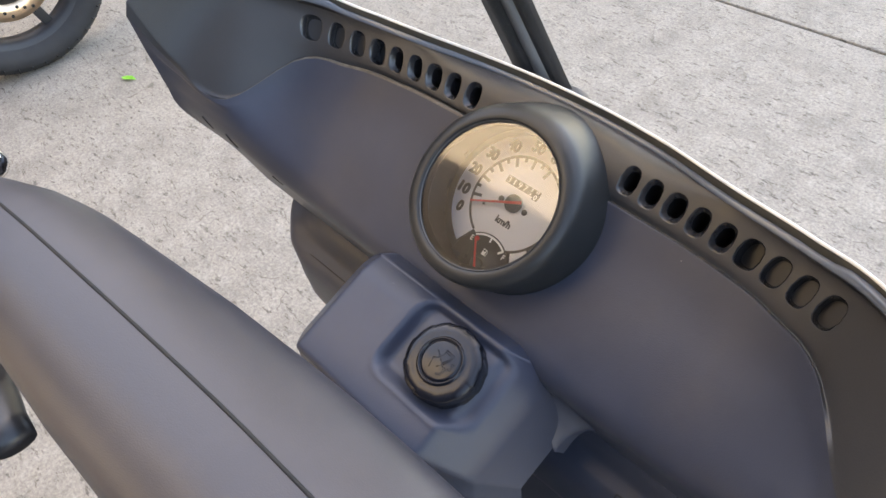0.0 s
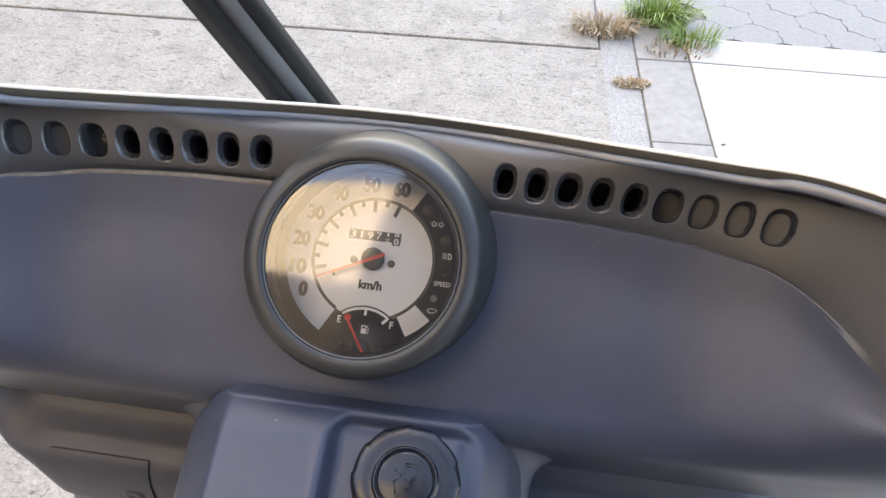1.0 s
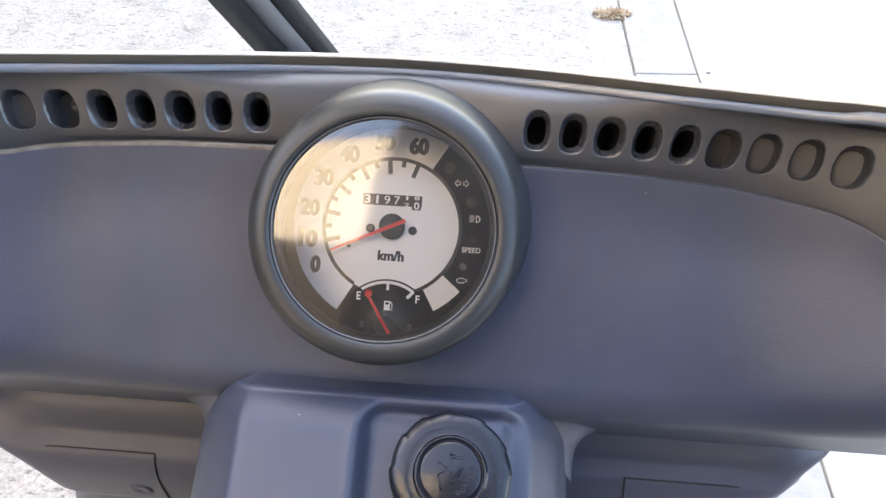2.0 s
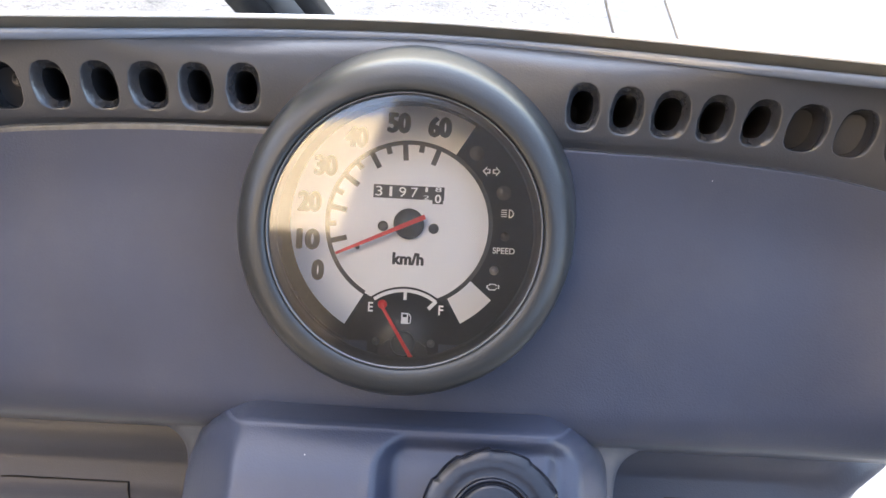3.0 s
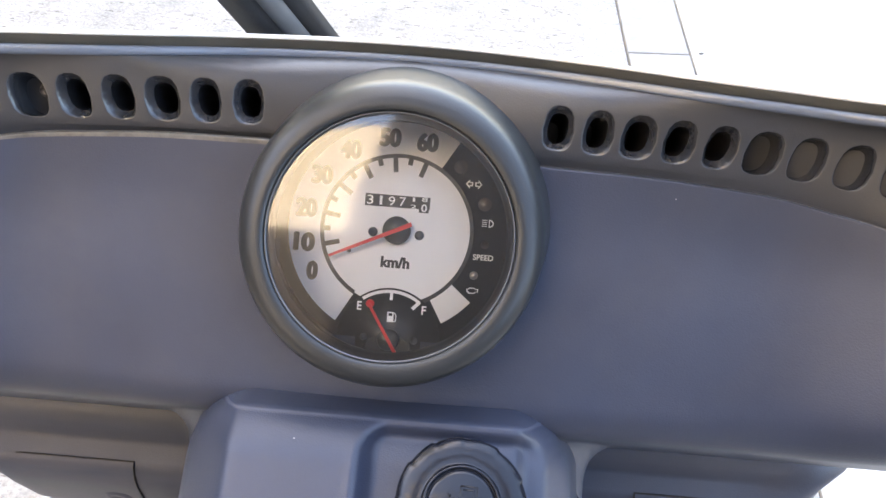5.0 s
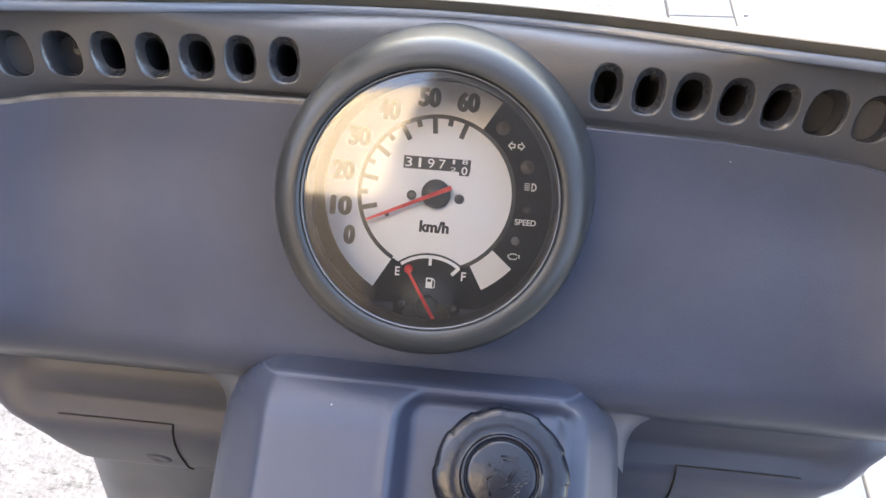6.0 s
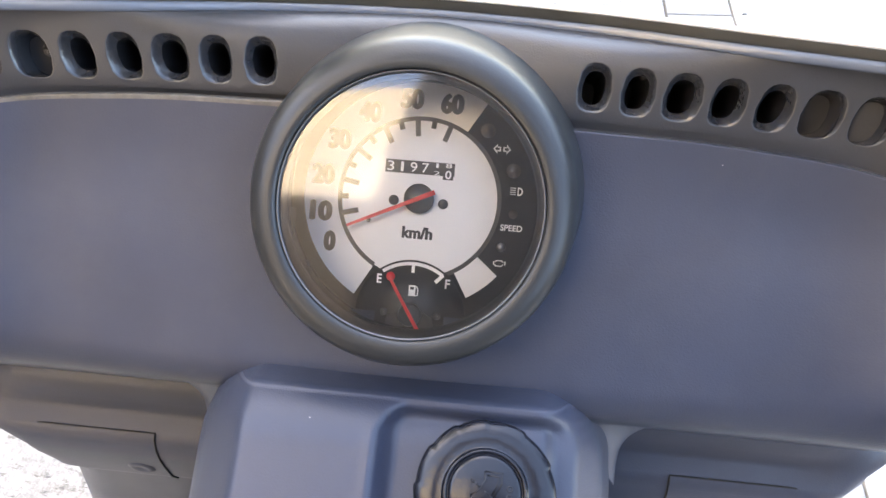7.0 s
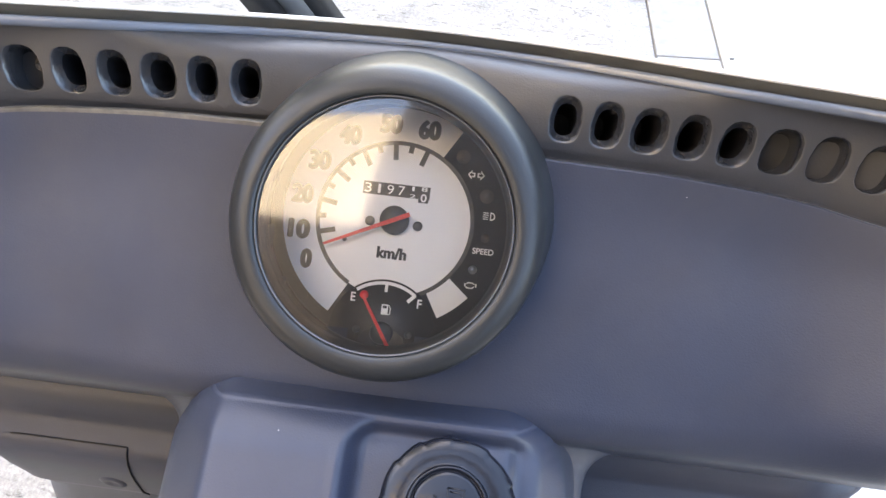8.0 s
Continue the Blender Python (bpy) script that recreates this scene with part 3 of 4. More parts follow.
for sc, size, deep, kk in ((-VENTS_LEFT[5] + 1.6, 1.0, 0.0080, KC - 0.28), (VENTS[1] + 1.4, 0.5, 0.0055, KC - 0.42)):
    p = dash(sc + 1.0, kk) + Vector((0, 0.0, -deep))
    sc_ob = part("screw", lathe([(0, 0.0012 * size), (0.0022 * size, 0.001 * size), (0.0028 * size, 0.0), (0.0028 * size, -0.003)], 16), DIAL_GREY, scooter, at=DIAL @ Matrix.Translation(p))
    part("screw_slot", box(0.0034 * size, 0.0007 * size, 0.0006), DIAL_BLACK, sc_ob, at=pose(0, 0, 0.0012 * size, 0, 0, 20))
    part("screw_slot", box(0.0007 * size, 0.0034 * size, 0.0006), DIAL_BLACK, sc_ob, at=pose(0, 0, 0.0013 * size, 0, 0, 20))

for s0, k0, k1 in ((-217, 8.75, 9.15), (-201, 8.8, 9.25), (-177, 9.2, 9.7)):
    part("clip_slot", tube([dash(s0 + 3 * (k - k0), k) for k in (k0, (k0 + k1) / 2, k1)], 0.0008, 6), DIAL_BLACK, scooter, at=DIAL, label="narrow black clip slot in the lower edge")


def swept(section, s_to=214.0, n=90, close=True):
    rows = []
    for i in range(n + 1):
        s = -s_to + 2 * s_to * i / n
        p = top_edge(s)
        rows.append([p + Vector((0, a * MM, b * MM)) for a, b in section])
    return grid_bm(rows, close_v=close)


part("rim_face", swept([(0.5, -6), (0.6, -3.2), (1.0, -2.0), (3.9, 1.7), (4.1, 1.6), (4.1, -6)]), RIM_GREY, scooter, at=DIAL, label="grey inner face of the cowl edge", smooth=False)
part("cowl_rim", swept([(4.1, -6), (4.15, 1.9), (4.4, 2.3), (5.4, 2.3), (5.7, 2.0), (5.7, -9), (5.2, -9)]), CREAM, scooter, at=DIAL, label="cream painted cowl edge round the dashboard", smooth=False)
# added bead that carries the painted sky sheen along the upper edge
rows = []
for i in range(121):
    x = -212 + 424 * i / 120
    step = min(max((abs(x) - 164) / 4, 0), 1)
    r = 1.9 + 0.6 * step
    c = top_edge(x) + Vector((0, -0.6 + 0.7 * step, -0.6 + 0.5 * step)) * MM
    rows.append([c + Vector((0, math.cos(radians(30 * j)) * r, math.sin(radians(30 * j)) * r)) * MM for j in range(12)])
part("sheen_bead", grid_bm(rows, close_v=True), SHEEN_PLASTIC, scooter, at=DIAL, label="added bead along the dashboard's upper edge, tinted with the sky's sheen")
# added black strip: the groove's shade drawn as a solid
part("gap_shade", swept([(-2.5, -5), (-0.6, -1.8), (1.2, -2.8), (1.4, -7)]), RUBBER, scooter, at=DIAL, label="black strip painting the shade in the gap behind the dashboard")

# outer cowl from the rim forwards and down
rows = []
for i in range(61):
    s = -250 + 500 * i / 60
    w = DIAL @ (top_edge(s * 0.86) + Vector((0, 5.4 * MM, -6 * MM)))
    a = abs(s) / 250
    rows.append([w, w + Vector((0, 0.02, -0.022)), Vector((w.x * 1.0, w.y + 0.05, w.z - 0.09)), Vector((w.x * 1.06, w.y + 0.09 * (1 - 0.5 * a), w.z - 0.22)), Vector((w.x * 1.12, w.y + 0.12 * (1 - 0.6 * a), 0.50)), Vector((w.x * 1.05, w.y + 0.10 * (1 - 0.6 * a), 0.36)), Vector((w.x * 0.9, w.y + 0.03, 0.30))])
part("front_cowl", grid_bm(rows), CREAM, scooter, label="cream painted front cowl")

# inner leg shield with the glove boxes' swelling
HALF = ((-0.09, 0.300), (-0.120, 0.266), (-0.130, 0.256), (-0.140, 0.249), (-0.149, 0.243), (-0.157, 0.236), (-0.165, 0.229), (-0.175, 0.2255), (-0.19, 0.222), (-0.219, 0.216), (-0.226, 0.218), (-0.26, 0.229), (-0.30, 0.242), (-0.416, 0.28), (-0.62, 0.31))
def half_at(z, right):
    """Half the width at a height; the right half is cut back a little."""
    return float(np.interp(-z, [-h[0] for h in HALF], [h[1] for h in HALF])) - (float(np.interp(-z, (0.09, 0.13, 0.149, 0.175), (0.004, 0.012, 0.023, 0.023))) if right else 0.0)
LEG = ((-29, -108), (-10, -110), (6, -114), (10, -122), (4, -129.5), (-8, -133.5), (-20, -135.8), (-28, -138), (-33, -141), (-37, -145.5), (-40.5, -150), (-43, -152.5), (-45, -156), (-47, -168), (-47, -180), (-46, -200), (-43, -212), (-36, -219), (-34, -226), (-34, -300), (-32, -450), (-10, -560), (90, -620))
def leg_point(f, y, z, out=0.0):
    """f runs from -1 at one edge to 1 at the other."""
    h = half_at(z * MM, f > 0)
    x = f * h
    e = max(0.0, (abs(f) - 0.88) / 0.12)
    rise = 0.016 * min(max((f + 0.25) / 0.6, 0.0), 1.0)
    low = 0.003 * min(max((-z - 128) / 10, 0.0), 1.0)
    return Vector((x, (y - out) * MM + 0.016 * e * e, 0.9015 + z * MM + rise - low))
FS = [-1 + 2 * i / 60 for i in range(61)]
POCKET = LEG[:3] + ((6, -118), (-8, -124), (-22, -128), (-27, -132), (-29.5, -139), (-31, -145.5), (-33, -148.2)) + LEG[10:]   # the hollows: an upright wall over a flat ledge
def hollow(f, n):
    """The skin's profile point n, sunk into a hollow away from the outer edges."""
    w = min(max((0.94 - abs(f)) / 0.16, 0.0), 1.0)
    w = w * w * (3 - 2 * w)
    return [a + (b - a) * w for a, b in zip(LEG[n], POCKET[n])]
part("leg_shield", grid_bm([[leg_point(f, *hollow(f, n)) for f in FS] for n in range(len(LEG))]), PLASTIC, scooter, label="dark grey plastic leg shield")
for sg in (-1, 1):
    inner, outer = (132, 196) if sg < 0 else (120, 181)
    prof = [(-40.5, -150), (-43.2, -152), (-46, -160), (-47, -170), (-47, -180), (-46, -200), (-43, -212), (-37, -219)]
    def across(x, z):
        return sg * x * MM / half_at(z * MM, sg > 0)
    def edge_x(z):
        return inner + 0.09 * max(0, -z - 152)
    door = part("glove_box_door", grid_bm([[leg_point(across(edge_x(z) + (outer + (8 if z < -156 else 0) - edge_x(z)) * i / 16, z), y, z, 0.35) for i in range(17)] for y, z in prof]), PLASTIC, scooter, label="closed dark grey glove box door")
    top = [leg_point(across(outer + 2 - (outer + 2 - inner) * i / 16, -150), -40.5, -150 - (2.5 if i == 0 else 0.6 if i == 1 else 0), 0.4) for i in range(17)]
    down = [leg_point(across(edge_x(z), z), y, z, 0.4) for y, z in prof[1:7]]
    part("door_gap", tube(top + down, 0.0005, 6), SEAM, door)
    part("finger_pull", lathe([(0, -0.0002), (0.0025, 0.0000), (0.0042, 0.0005), (0.0058, 0.0004), (0.0075, -0.0004)], 24), PLASTIC, door, at=Matrix.Translation(leg_point(across(inner + 17, -187), -47, -187, 0.6)) @ pose(0, 0, 0, 90, 0, 0))

# rounded webs between the dashboard's lower edge and the console
for sg in (-1, 1):
    arc = [(118, -38, -88), (103, -38, -90), (94, -41, -92), (89, -46, -94), (87, -53, -96), (86.5, -62, -100)]
    arc = spline([Vector(p) for p in arc], 5)
    roll = []
    for i in range(len(arc)):
        p = DIAL @ dash(sg * (118 - 62 * i / (len(arc) - 1)), 8.55) - HUB
        roll.append(Vector((sg * p.x, p.y + 0.0008, p.z - 0.0004)) / MM)
    def row_at(f, sink):
        return [Vector((sg * (p.x + (q.x - p.x) * f), p.y + (q.y - p.y) * f + sink + 9 * f * (1 - f), p.z + (q.z - p.z) * f - sink)) * MM + HUB for p, q in zip(arc, roll)]
    part("corner_web", grid_bm([row_at(-0.03, 9), row_at(0.0, 4), row_at(0.01, 1.2), row_at(0.03, 0.3)] + [row_at(f / 10, 0) for f in range(1, 11)]), PLASTIC, scooter)

# unseen floor, seat, fork and wheels that carry the cockpit and block bounced light
part("footboard", prism([(-0.26, -0.75), (0.26, -0.75), (0.28, -0.3), (0.27, 0.06), (-0.27, 0.06), (-0.28, -0.3)], 0.24, 0.29, 0.012), PLASTIC_DARK, scooter, label="flat dark plastic footboard")
part("seat_base", box(0.42, 0.5, 0.5, 0.05, 3), PLASTIC_DARK, scooter, at=pose(0, -0.98, 0.48))
part("steering_column", tube([(0, -0.04, 0.80), (0, 0.10, 0.26)], 0.05, 20), PLASTIC_DARK, scooter)
for y, nm in ((0.14, "front_wheel"), (-1.02, "rear_wheel")):
    part(nm, lathe([(0.0, -0.05), (0.12, -0.05), (0.14, -0.06), (0.19, -0.058), (0.215, -0.03), (0.22, 0.0), (0.215, 0.03), (0.19, 0.058), (0.14, 0.06), (0.12, 0.05), (0.0, 0.05)], 48), TYRE, scooter, at=pose(0, y, 0.226, 0, 90, 0))

# ---- console with the filler recess ----
def face_w(v):
    return 20 + (-64 - v) * 0.314 - 0.024 * max(v + 83, 0) ** 2
REC = (27.0, -93.0, 33.0, 24.5, 11.0)
def recess(u, v):
    cx, cy, hx, hy, r = REC
    qx, qy = abs(u - cx) - hx + r, abs(v - cy) - hy + r
    d = math.hypot(max(qx, 0), max(qy, 0)) + min(max(qx, qy), 0) - r
    t = min(max((-d + 0.5) / 7.0, 0), 1)
    lip = math.exp(-((d - 0.8) / 1.6) ** 2) * 0.5
    return -8.0 * t * t * (3 - 2 * t) + lip
rows = []
side = [48, 49, 49.8, 50.5, 51.2, 52, 53, 56, 60, 63.5, 67, 70, 71.5, 73, 73.9, 74.6, 75.6, 77.3, 80, 84]
us = [-u for u in reversed(side)] + [-46 + 1.6 * i for i in range(58)] + side
ROLL = 7.0
def side_drop(u, v):
    """How far the skin falls: a facet down each side, then a tight round at the outline."""
    half, top, r = 74.5, -66.0, 27.0
    qx, qy = abs(u) - half + r, v - top + r
    d = -(math.hypot(max(qx, 0), max(qy, 0)) + min(max(qx, qy), 0) - r)
    fall = 1.25 * math.log1p(math.exp(min((abs(u) - 50.5) / 0.9, 80))) * 0.9
    if d < ROLL:
        fall += (3.0 if qx > qy else 1.0) * (1 - max(d, 0) / ROLL) ** 2
    return fall + 3.0 * max(0.8 - d, 0)
vs = [-52, -55, -57, -59] + [-60 - 0.5 * i for i in range(17)] + [-68 - 1.0 * i for i in range(20)] + [-88 - 1.6 * i for i in range(30)]
for v in vs:
    rows.append([Vector((u, v, face_w(v) - min(side_drop(u, v), 110) + (recess(u, v) if abs(u) < 66 else 0))) * MM for u in us])
for v, dw in ((-136, -0.5), (-137.5, -2.0), (-138.5, -4.5)):
    rows.append([Vector((u, v, face_w(v) + dw - min(side_drop(u, v), 110))) * MM for u in us])
last = rows[-1]
for drop in (12, 40, 120, 260, 420):
    rows.append([p + Vector((0, -0.61 * drop, -0.792 * drop)) * MM for p in last])
part("console", grid_bm(rows), PLASTIC, scooter, at=DIAL, label="dark grey plastic centre console with a square filler recess")

# ---- speedometer hood, part of the dashboard ----
GLASS_AT = (0.0003, -0.0034, 0.0338)   # the middle of the glass: the barrel leans down towards the rider
def lean(bm, foot=(0.0, 0.0)):
    """Shears a turned body so that its axis runs from foot to the middle of the glass."""
    for v in bm.verts:
        f = v.co.z / GLASS_AT[2]
        v.co.x += foot[0] + (GLASS_AT[0] - foot[0]) * f
        v.co.y += foot[1] + (GLASS_AT[1] - foot[1]) * f
    return bm
def hood_mesh():
    prof = [(42.15, 29), (42.2, 33.5), (42.45, 34.1), (43.2, 34.5), (44.6, 34.6), (46.0, 34.45), (47.4, 34.0), (48.8, 33.3), (50.1, 32.2), (51.2, 30.7), (52.0, 28.8), (52.7, 26), (53.4, 22), (54.4, 16), (55.3, 10), (56.2, 5), (57.0, 2.2), (58.4, 0), (62, -5)]
    return lean(lathe([(r * MM, h * MM) for r, h in prof], 160), (0.0008, 0.0062))
part("gauge_hood", hood_mesh(), HOOD_SHADED, scooter, at=DIAL, label="round dark grey plastic gauge hood")

# ---- speedometer ----
gauge = thing("speedometer", "round analogue speedometer with white face reading near zero", "gauge", DIAL)
part("case", lean(lathe([(0, -0.004), (0.0462, -0.004), (0.0464, 0.0), (0.0450, 0.012), (0.0428, 0.0330)], 96)), DIAL_BLACK, gauge, "black inner wall of the gauge")
part("chrome_ring", lean(lathe([(0.0413, 0.0330), (0.0415, 0.0336), (0.0418, 0.0337), (0.0420, 0.0334), (0.0421, 0.0322), (0.0413, 0.0322)], 96)), DIAL_GREY, gauge, "thin dark satin ring")
part("inner_ring", lean(lathe([(0.0414, 0.0326), (0.0404, 0.0290), (0.0396, 0.0282), (0.0400, 0.0272), (0.0424, 0.0300)], 96)), DIAL_BLACK, gauge, "black sloping ring under the glass")
lens = part("glass", lathe([(0, 0.0010), (0.02, 0.0008), (0.035, 0.0003), (0.0413, -0.0002)], 96), GLASS, gauge, "clear gauge glass", at=pose(GLASS_AT[0], GLASS_AT[1], GLASS_AT[2] - 0.0012))
lens.visible_shadow = False
face = part("dial_face", lathe([(0, 0.0), (0.0458, 0.0), (0.0458, -0.001)], 96), DIAL_BLACK, gauge, "black dial plate")
Z1, Z2, Z3 = 0.00025, 0.0005, 0.00075
bm = lathe([(0, Z1), (0.0284, Z1)], 96)
part("white_disc", bm, DIAL_WHITE, face)
part("number_band", arc_band(0.0289, 0.0412, 58.7, 240, Z1), DIAL_WHITE, face)
part("white_field", arc_band(0.0284, 0.0388, -60, -40, Z1), DIAL_WHITE, face)
part("scale_line", arc_band(0.0276, 0.0291, -66, 240, Z2), DIAL_BLACK, face)
NUMBERS = ((0, 209.6), (10, 191.3), (20, 170), (30, 147.6), (40, 124), (50, 98.5), (60, 75.2))
for n, a in NUMBERS:
    wide = 0.0034 if n == 0 else 0.0073
    lettering(str(n), 0.0068, wide, 0.0354 * math.cos(radians(a)), 0.0354 * math.sin(radians(a)), Z2, DIAL_BLACK, face, "number", 0.02, fat=0.00046)
TICKS = [(194.8 - 24.82 * k, True) for k in range(6)] + [(182.4 - 24.82 * k, False) for k in range(5)]
for a, major in TICKS:
    c, s = math.cos(radians(a)), math.sin(radians(a))
    r0 = 0.0221 if major else 0.0252
    part("tick", bar(r0 * c, r0 * s, 0.0282 * c, 0.0282 * s, 0.0018, Z2, 0.0001), DIAL_BLACK, face, smooth=False)
for x, y, r in ((0.0086, -0.0012, 0.0018), (-0.0090, -0.0011, 0.0018), (-0.0175, -0.0089, 0.0008)):
    part("face_screw", lathe([(0, Z3 + 0.0006), (r * 0.6, Z3 + 0.0006), (r, Z3), (r, 0)], 20), DIAL_GREY, face, at=pose(x, y, 0))
lettering("km/h", 0.0042, 0.0106, 0.0003, -0.0121, Z2, DIAL_BLACK, face, "unit_lettering", 0.02, fat=0.00017)
# odometer
odo = part("odometer_window", prism([(-0.0123, -0.0023), (0.0123, -0.0023), (0.0123, 0.0023), (-0.0123, 0.0023)], Z1, Z2), DIAL_BLACK, face, at=pose(-0.0006, 0.0110, 0), smooth=False)
for i, d in enumerate("3197"):
    lettering(d, 0.0034, 0.0024 if d != "1" else 0.0010, -0.0104 + 0.0041 * i, 0.0, Z3, DIAL_WHITE, odo, "digit", 0.0)
lettering("1", 0.0016, 0.0009, 0.0061, 0.0012, Z3, DIAL_WHITE, odo, "digit", 0.0)
lettering("2", 0.0014, 0.0022, 0.0061, -0.0015, Z3, DIAL_WHITE, odo, "digit", 0.0)
part("tenths_wheel", prism([(0.0083, -0.0036), (0.0120, -0.0036), (0.0120, 0.0023), (0.0083, 0.0023)], Z2, Z2 + 0.0002), DIAL_BLACK, odo, smooth=False)
lettering("0", 0.0030, 0.0022, 0.0102, -0.0018, Z3 + 0.0001, DIAL_WHITE, odo, "digit", 0.02)
lettering("8", 0.0016, 0.0022, 0.0102, 0.0014, Z3 + 0.0001, DIAL_WHITE, odo, "digit", 0.01)
# speed needle
hubcap = part("needle_hub", lathe([(0, 0.0036), (0.0045, 0.0034), (0.0053, 0.0026), (0.0053, 0.0)], 40), DIAL_GREY, gauge, "dark grey needle hub")
part("needle", bar(0.0056, 0.0026, -0.0244, -0.0114, 0.0017, 0.0038, 0.0006, 0.0009), NEEDLE_RED, hubcap, "thin red speed needle", smooth=False)
# fuel gauge
fy = -0.0413
fuel = part("fuel_gauge", lathe([(0, Z2 + 0.0001), (0.0195, Z2 + 0.0001), (0.0195, 0)], 72), DIAL_BLACK, gauge, "black fuel gauge between E and F", at=pose(0, fy, 0))
part("fuel_arc", arc_band(0.0176, 0.0188, 54, 126, 0.0008), DIAL_WHITE, fuel)
part("fuel_tick", bar(0, 0.0150, 0, 0.0180, 0.0011, 0.0008, 0.0001), DIAL_WHITE, fuel, smooth=False)
part("fuel_tick", bar(0.0082, 0.0122, 0.0108, 0.0150, 0.0013, 0.0008, 0.0001), DIAL_WHITE, fuel, smooth=False)
lettering("E", 0.0033, 0.0017, -0.0118, 0.0120, 0.0008, DIAL_WHITE, fuel, "letter", 0.02)
lettering("F", 0.0033, 0.0017, 0.0126, 0.0120, 0.0008, DIAL_WHITE, fuel, "letter", 0.02)
part("pump_icon", prism([(-0.0014, -0.0020), (0.0010, -0.0020), (0.0010, 0.0018), (-0.0014, 0.0018)], 0.0007, 0.0009), DIAL_WHITE, fuel, at=pose(0.0004, 0.0087, 0), smooth=False)
part("pump_icon", prism([(-0.0009, 0.0003), (0.0005, 0.0003), (0.0005, 0.0013), (-0.0009, 0.0013)], 0.0009, 0.0010), DIAL_BLACK, fuel, at=pose(0.0004, 0.0087, 0), smooth=False)
part("pump_hose", tube([(0.0014, 0.0069, 0.0008), (0.0022, 0.0070, 0.0008), (0.0023, 0.0092, 0.0008), (0.0016, 0.0103, 0.0008)], 0.0002, 6), DIAL_WHITE, fuel)
part("fuel_hub", lathe([(0, 0.0030), (0.0036, 0.0028), (0.0042, 0.0018), (0.0042, 0.0)], 32), DIAL_GREY, fuel)
part("fuel_base", prism([(-0.0090, -0.0048), (0.0090, -0.0048), (0.0080, -0.0010), (0.0050, 0.0010), (-0.0050, 0.0010), (-0.0080, -0.0010)], 0.0006, 0.0012), DIAL_BLACK, fuel, smooth=False)
fuel_needle = part("fuel_needle", bar(0.0042, -0.0062, -0.0082, 0.0134, 0.0013, 0.0032, 0.0005, 0.0010), NEEDLE_RED, fuel, "red fuel needle on empty", smooth=False)
part("needle_flag", lathe([(0, 0.0031), (0.0015, 0.0030), (0.0016, 0.0026)], 16), NEEDLE_RED, fuel, at=pose(-0.0076, 0.0132, 0))
for x in (-0.0093, 0.0097):
    part("fuel_screw", lathe([(0, 0.0014), (0.0010, 0.0013), (0.0014, 0.0006)], 16), DIAL_GREY, fuel, at=pose(x, 0.0003, 0))
# warning lights
for x, y, r, m in ((0.0223, 0.0259, 0.0026, LAMP_DARK), (0.0324, 0.0125, 0.0026, LAMP_DARK), (0.0335, -0.0027, 0.0016, LAMP_DARK), (0.0303, -0.0146, 0.0016, STEEL)):
    part("warning_light", lathe([(0, 0.0009), (r * 0.7, 0.0007), (r, 0.0002)], 24), m, face, at=pose(x, y, 0))
lettering("SPEED", 0.0022, 0.0077, 0.0333, -0.0076, Z1, DIAL_WHITE, face, "speed_lettering", 0.02)
for sg in (-1, 1):
    o = [(0.0031, 0), (0.0016, 0.0017), (0.0016, 0.0008), (0.0004, 0.0008), (0.0004, -0.0008), (0.0016, -0.0008), (0.0016, -0.0017)]
    o = [(x * sg, y) for x, y in o][::sg]
    ic = part("turn_arrow_icon", prism(o, Z1, Z2), DIAL_WHITE, face, at=pose(0.0277, 0.0198, 0), smooth=False)
    part("arrow_core", prism([(x * 0.62 + sg * 0.00065, y * 0.5) for x, y in o], Z2, Z3), DIAL_BLACK, ic, smooth=False)
part("headlight_icon", arc_band(0.0010, 0.0015, -95, 95, Z1, 8), DIAL_WHITE, face, at=pose(0.0348, 0.0054, 0))
part("headlight_icon", bar(0.0346, 0.0039, 0.0346, 0.0069, 0.0004, Z1, 0.0001), DIAL_WHITE, face, smooth=False)
for i in range(4):
    part("headlight_icon", bar(0.0318, 0.0043 + 0.00075 * i, 0.0338, 0.0043 + 0.00075 * i, 0.0003, Z1, 0.0001), DIAL_WHITE, face, smooth=False)
eng = [(-0.0022, -0.0006), (-0.0016, -0.0006), (-0.0016, -0.0012), (0.0008, -0.0012), (0.0014, -0.0004), (0.0022, -0.0006), (0.0022, 0.0008), (0.0013, 0.0006), (0.0008, 0.0011), (-0.0012, 0.0011), (-0.0016, 0.0005), (-0.0022, 0.0006)]
ic = part("engine_icon", prism(eng, Z1, Z2), DIAL_WHITE, face, at=pose(0.0302, -0.0203, 0), smooth=False)
part("icon_core", prism([(x * 0.8, y * 0.66) for x, y in eng], Z2, Z3), DIAL_BLACK, ic, smooth=False)

# ---- washer tank cap ----
CAP_AT = DIAL @ pose(0.0312, -0.0918, face_w(-91.8) * MM, -17.4, 0, 0)
